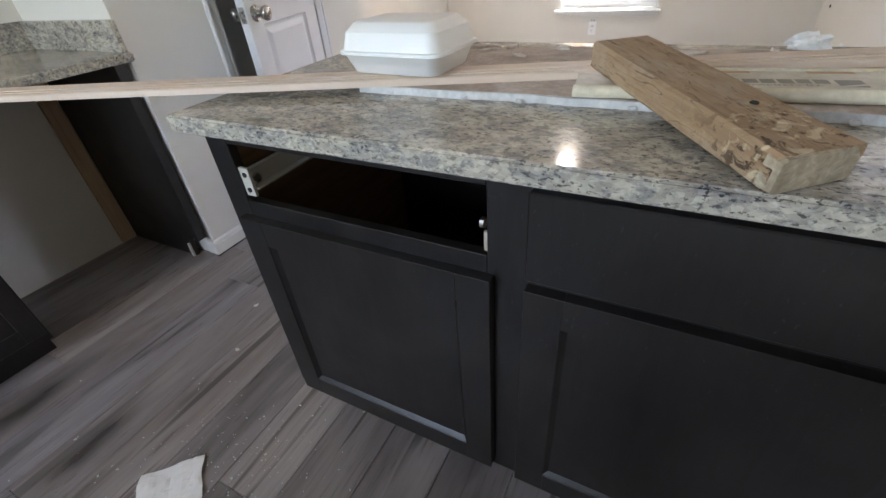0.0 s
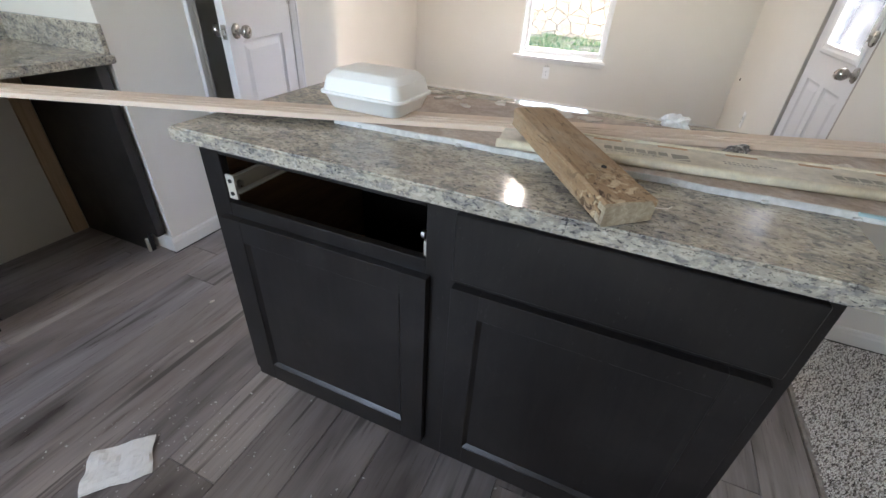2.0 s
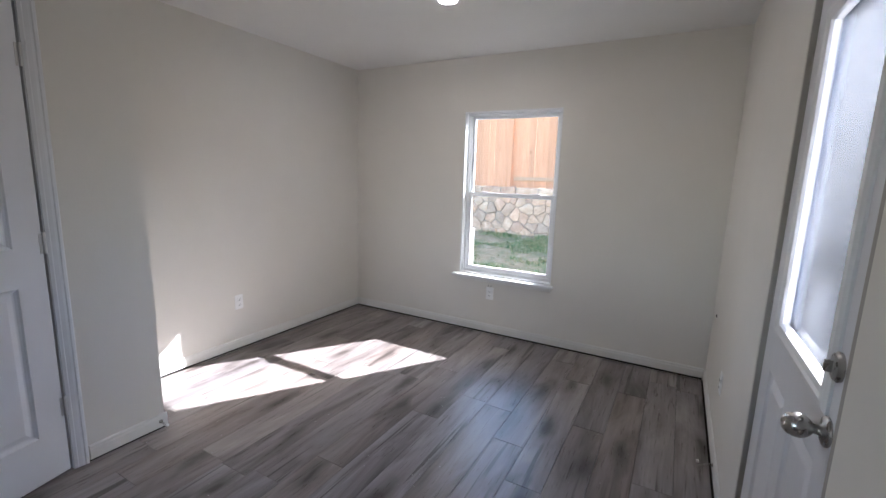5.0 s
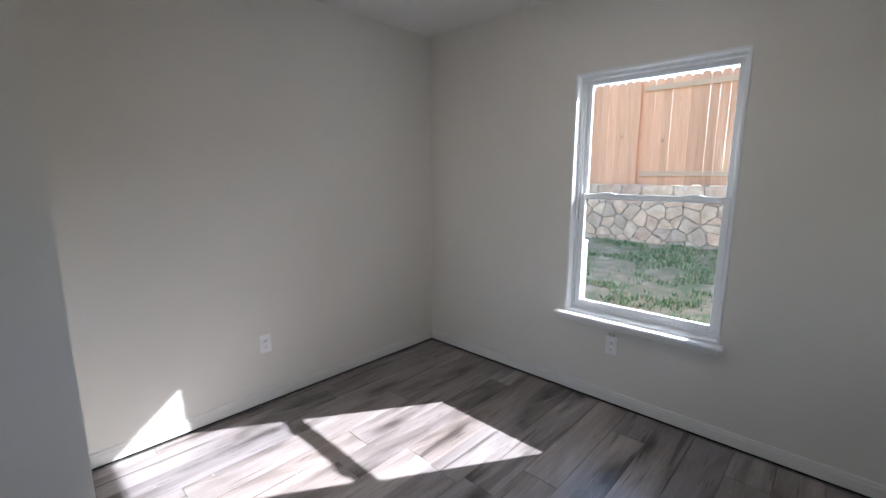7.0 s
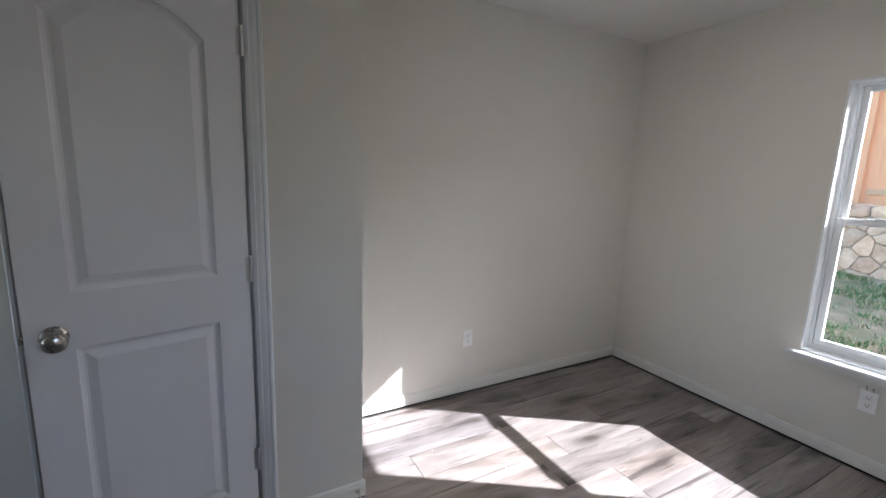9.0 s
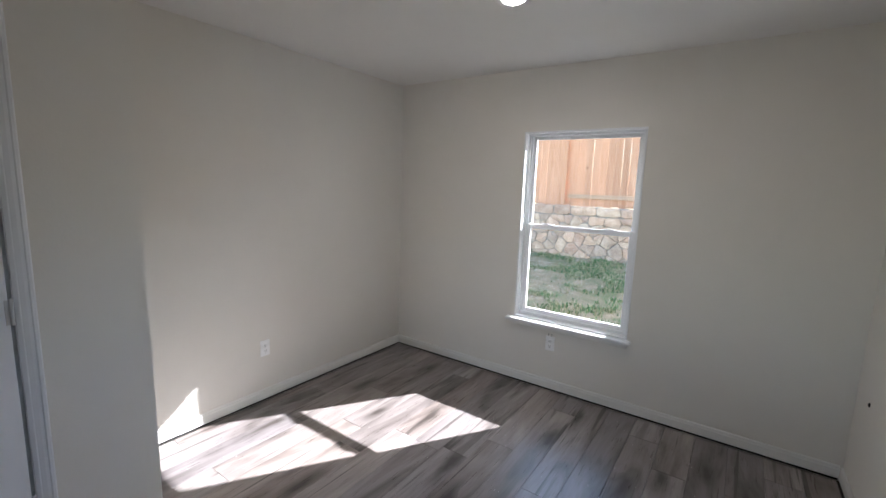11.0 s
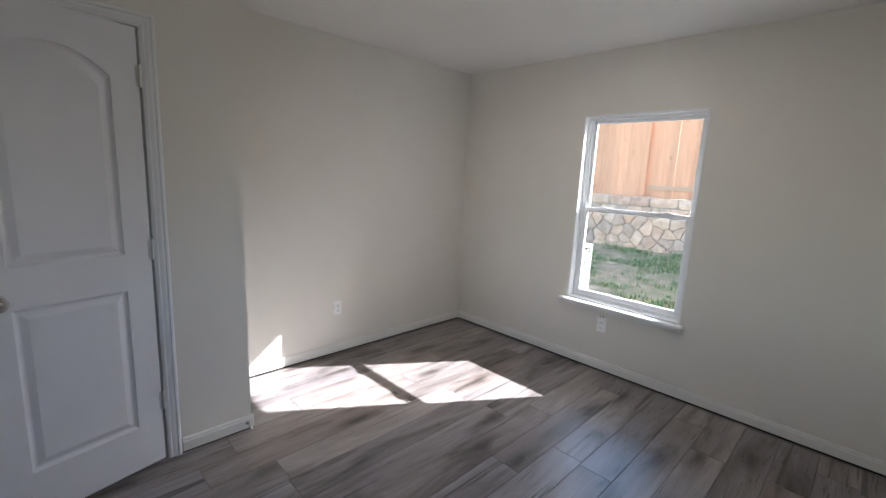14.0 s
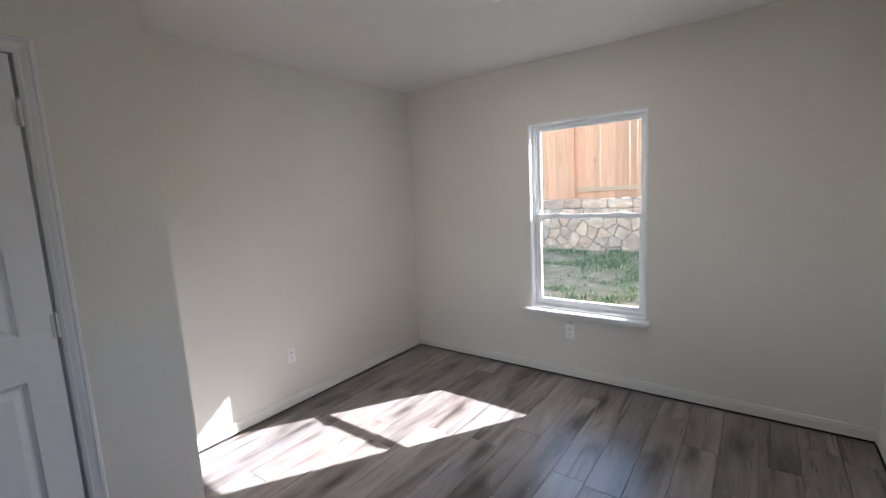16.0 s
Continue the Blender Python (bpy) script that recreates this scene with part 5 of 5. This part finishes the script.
def ac_unit():
    o = thing("ac_unit", "pale grey outdoor air-conditioning condenser with louvred sides", "ac unit", pose(-1.87, 6.24, -0.10))
    part("pad", box(-0.45, 0.45, -0.45, 0.45, -0.08, 0.0, 0.01), M_CONCRETE, o, "grey concrete pad")
    part("core", box(-0.35, 0.35, -0.35, 0.35, 0.0, 0.80), M_DARK, o, "dark coil behind the louvres")
    for sx, sy in ((-1, -1), (1, -1), (-1, 1), (1, 1)):
        part("corner_post", box(sx * 0.365 - 0.025, sx * 0.365 + 0.025, sy * 0.365 - 0.025, sy * 0.365 + 0.025, 0.0, 0.82, 0.01, 2), M_ACGREY, o)
    part("top", box(-0.395, 0.395, -0.395, 0.395, 0.82, 0.86, 0.015, 2), M_ACGREY, o)
    m1 = None
    for k in range(24):
        z = 0.05 + 0.032 * k
        for side in range(4):
            if m1 is None:
                s = part("louvre", moved(box(-0.34, 0.34, -0.003, 0.003, -0.011, 0.011), pose(0, 0, 0, 35)), M_ACGREY, o)
                m1 = s.data
            else:
                s = new("louvre", m1)
                s.parent = o
            s.matrix_basis = pose(0, 0, 0, 0, 0, 90 * side) @ pose(0, -0.372, z)


ac_unit()

# entry step
tagged(finish("patio_slab", box(XE + 0.151, 3.2, YL + 0.16, 4.6, -0.3, -0.03, 0.01), M_CONCRETE), "grey concrete patio slab", "patio", kind="structure")


# ---- many small pieces: fence, stones, planks ----
def fence(y, z, x0, x1):
    f = thing("fence", "natural cedar privacy fence on a stone retaining wall", "fence", pose(0, 0, 0))
    rnd = random.Random(12)
    metas = []
    for k in range(3):
        w, h = 0.069, 1.83
        bm = bmesh.new()
        pts = [(-w, -0.022), (w, -0.022), (w, h - 0.035), (w - 0.03, h), (-w + 0.03, h), (-w, h - 0.035)]
        fr = [bm.verts.new((x, 0, q)) for x, q in pts]
        bk = [bm.verts.new((x, 0.016, q)) for x, q in pts]
        bm.faces.new(fr)
        bm.faces.new(bk[::-1])
        for i in range(6):
            bm.faces.new([fr[i], bk[i], bk[(i + 1) % 6], fr[(i + 1) % 6]])
        bmesh.ops.recalc_face_normals(bm, faces=bm.faces[:])
        me = bpy.data.meshes.new("picket")
        bm.to_mesh(me)
        bm.free()
        me.materials.append(M_CEDAR)
        metas.append(me)
    x = x0
    while x < x1:
        p = new("picket", metas[rnd.randrange(3)])
        p.parent = f
        # a stretch where the pickets stand in front of the rails
        front = x < -2.56
        p.matrix_basis = pose(x, (y - 0.062 if front else y) + rnd.uniform(-0.003, 0.003), z + rnd.uniform(-0.015, 0.015), 0, 0, rnd.uniform(-1, 1)) @ Matrix.Rotation(rnd.uniform(-0.0015, 0.0015), 4, "Y")
        x += 0.1385 + rnd.choice((0.001, 0.002, 0.003, 0.004, 0.005)) - (0.055 if front and x > -2.72 else 0)
    for rz in (0.13, 1.62):
        part("rail", box(-2.49, x1, y - 0.042, y - 0.004, z + rz, z + rz + 0.088, 0.003), M_RAIL, f, "paler treated rail")
    for rz in (0.13, 0.9, 1.62):
        part("rail", box(x0, -2.60, y - 0.044, y - 0.006, z + rz, z + rz + 0.088, 0.003), M_RAIL, f, "paler treated rail")


fence(10.85, 1.245, -7.0, 7.5)


def retaining_wall(y, z0, z1, x0, x1):
    w = thing("retaining_wall", "mortared pale limestone retaining wall", "retaining wall", pose(0, 0, 0))
    part("mortar", box(x0, x1, y + 0.05, y + 0.42, z0 - 0.15, z1 - 0.02), M_MORTAR, w, "grey mortar")
    rnd = random.Random(17)
    # rubble below: cells round scattered seeds, each cut back for its joint; a course of flat capping stones above
    zt = z1 - 0.20
    step = 0.25
    seeds, row = [], 0
    zz = z0 - 0.02
    while zz < zt:
        xx = x0 + (0.5 * step if row % 2 else 0.0)
        while xx < x1:
            seeds.append((xx + rnd.uniform(-0.10, 0.10), zz + rnd.uniform(-0.075, 0.075)))
            xx += step * rnd.choice((0.7, 1.0, 1.0, 1.35))
        zz += 0.20
        row += 1

    def cut(poly, px, pz, nx, nz):
        res = []
        for i in range(len(poly)):
            a, b = poly[i], poly[(i + 1) % len(poly)]
            da, db = (a[0] - px) * nx + (a[1] - pz) * nz, (b[0] - px) * nx + (b[1] - pz) * nz
            if da <= 0:
                res.append(a)
            if da * db < 0:
                u = da / (da - db)
                res.append((a[0] + (b[0] - a[0]) * u, a[1] + (b[1] - a[1]) * u))
        return res

    polys = []
    for sx, sz in seeds:
        poly = [(sx - 0.45, z0 - 0.12), (sx + 0.45, z0 - 0.12), (sx + 0.45, zt), (sx - 0.45, zt)]
        for ox, oz in seeds:
            dx, dz = ox - sx, oz - sz
            dist = math.hypot(dx, dz)
            if 0 < dist < 0.9:
                poly = cut(poly, sx + dx * (0.5 - 0.0025 / dist), sz + dz * (0.5 - 0.0025 / dist), dx / dist, dz / dist)
        if len(poly) > 2:
            polys.append(poly)
    x = x0
    while x < x1:
        wd = rnd.uniform(0.28, 0.62)
        polys.append([(x + 0.006, zt + 0.012), (x + wd - 0.006, zt + 0.012 + rnd.uniform(-0.004, 0.012)), (x + wd - 0.008, z1 + rnd.uniform(-0.02, 0.012)), (x + 0.010, z1 + rnd.uniform(-0.02, 0.012))])
        x += wd
    for poly in polys:
        k = len(poly)
        cx, cz = sum(p[0] for p in poly) / k, sum(p[1] for p in poly) / k
        # break the corners and edges a little
        ring = []
        for i in range(k):
            (ax, az), (bx, bz) = poly[i], poly[(i + 1) % k]
            for u in (0.14, 0.5, 0.86):
                ring.append((ax + (bx - ax) * u - cx + rnd.uniform(-0.008, 0.008), az + (bz - az) * u - cz + rnd.uniform(-0.008, 0.008)))
        bm = bmesh.new()
        back = [bm.verts.new((px, 0.16, pz)) for px, pz in ring]
        mid = [bm.verts.new((px, 0.018, pz)) for px, pz in ring]
        fr = [bm.verts.new((px * 0.94, rnd.uniform(-0.012, -0.002), pz * 0.92)) for px, pz in ring]
        c0 = bm.verts.new((rnd.uniform(-0.04, 0.04), rnd.uniform(-0.03, -0.005), rnd.uniform(-0.02, 0.02)))
        for i in range(len(ring)):
            j = (i + 1) % len(ring)
            bm.faces.new([back[i], back[j], mid[j], mid[i]])
            bm.faces.new([mid[i], mid[j], fr[j], fr[i]])
            bm.faces.new([fr[i], fr[j], c0])
        st = part("stone", bm, M_STONE, w)
        st.matrix_basis = pose(cx, y + 0.03 + rnd.uniform(-0.015, 0.015), cz)


retaining_wall(10.48, 0.20, 1.235, -6.0, 6.0)


def plank_floor():
    f = tagged(finish("floor", box(XW, XE, YB, YN, -0.06, -0.010), M_SUB), "grey-brown laminate plank floor with dark gaps at the walls", "floor", kind="structure")
    rnd = random.Random(8)
    cache = {}
    w, full = 0.1775, 1.22

    def piece(pw, ln):
        key = (round(pw, 3), round(ln, 3))
        if key not in cache:
            e = 0.0006
            bm = bmesh.new()
            hx, hy = pw / 2 - 0.0009, ln / 2 - 0.0009
            lo = [bm.verts.new((sx * hx, sy * hy, -0.010)) for sx, sy in ((-1, -1), (1, -1), (1, 1), (-1, 1))]
            md = [bm.verts.new((v.co.x, v.co.y, -0.0012)) for v in lo]
            hi = [bm.verts.new((sx * (hx - e), sy * (hy - e), 0.0)) for sx, sy in ((-1, -1), (1, -1), (1, 1), (-1, 1))]
            for a, b in ((lo, md), (md, hi)):
                for i in range(4):
                    bm.faces.new([a[i], a[(i + 1) % 4], b[(i + 1) % 4], b[i]])
            bm.faces.new(hi)
            me = bpy.data.meshes.new("plank")
            bm.to_mesh(me)
            bm.free()
            me.materials.append(M_PLANK)
            cache[key] = me
        return cache[key]

    x = 0.11 - w * 13
    while x < XE:
        c0, c1 = max(x, XW + 0.0195), min(x + w, XE - 0.0195)
        if c1 - c0 > 0.02:
            y = YB - rnd.choice((0.0, 0.3, 0.45, 0.6, 0.75, 0.95)) - 0.1 * rnd.random()
            while y < YN - 0.01:
                a, b = max(y, YB), min(y + full, YN - 0.0195)
                if b - a > 0.03:
                    p = new("plank", piece(c1 - c0, b - a))
                    p.parent = f
                    p.matrix_basis = pose((c0 + c1) / 2, (a + b) / 2, 0)
                y += full
        x += w


plank_floor()
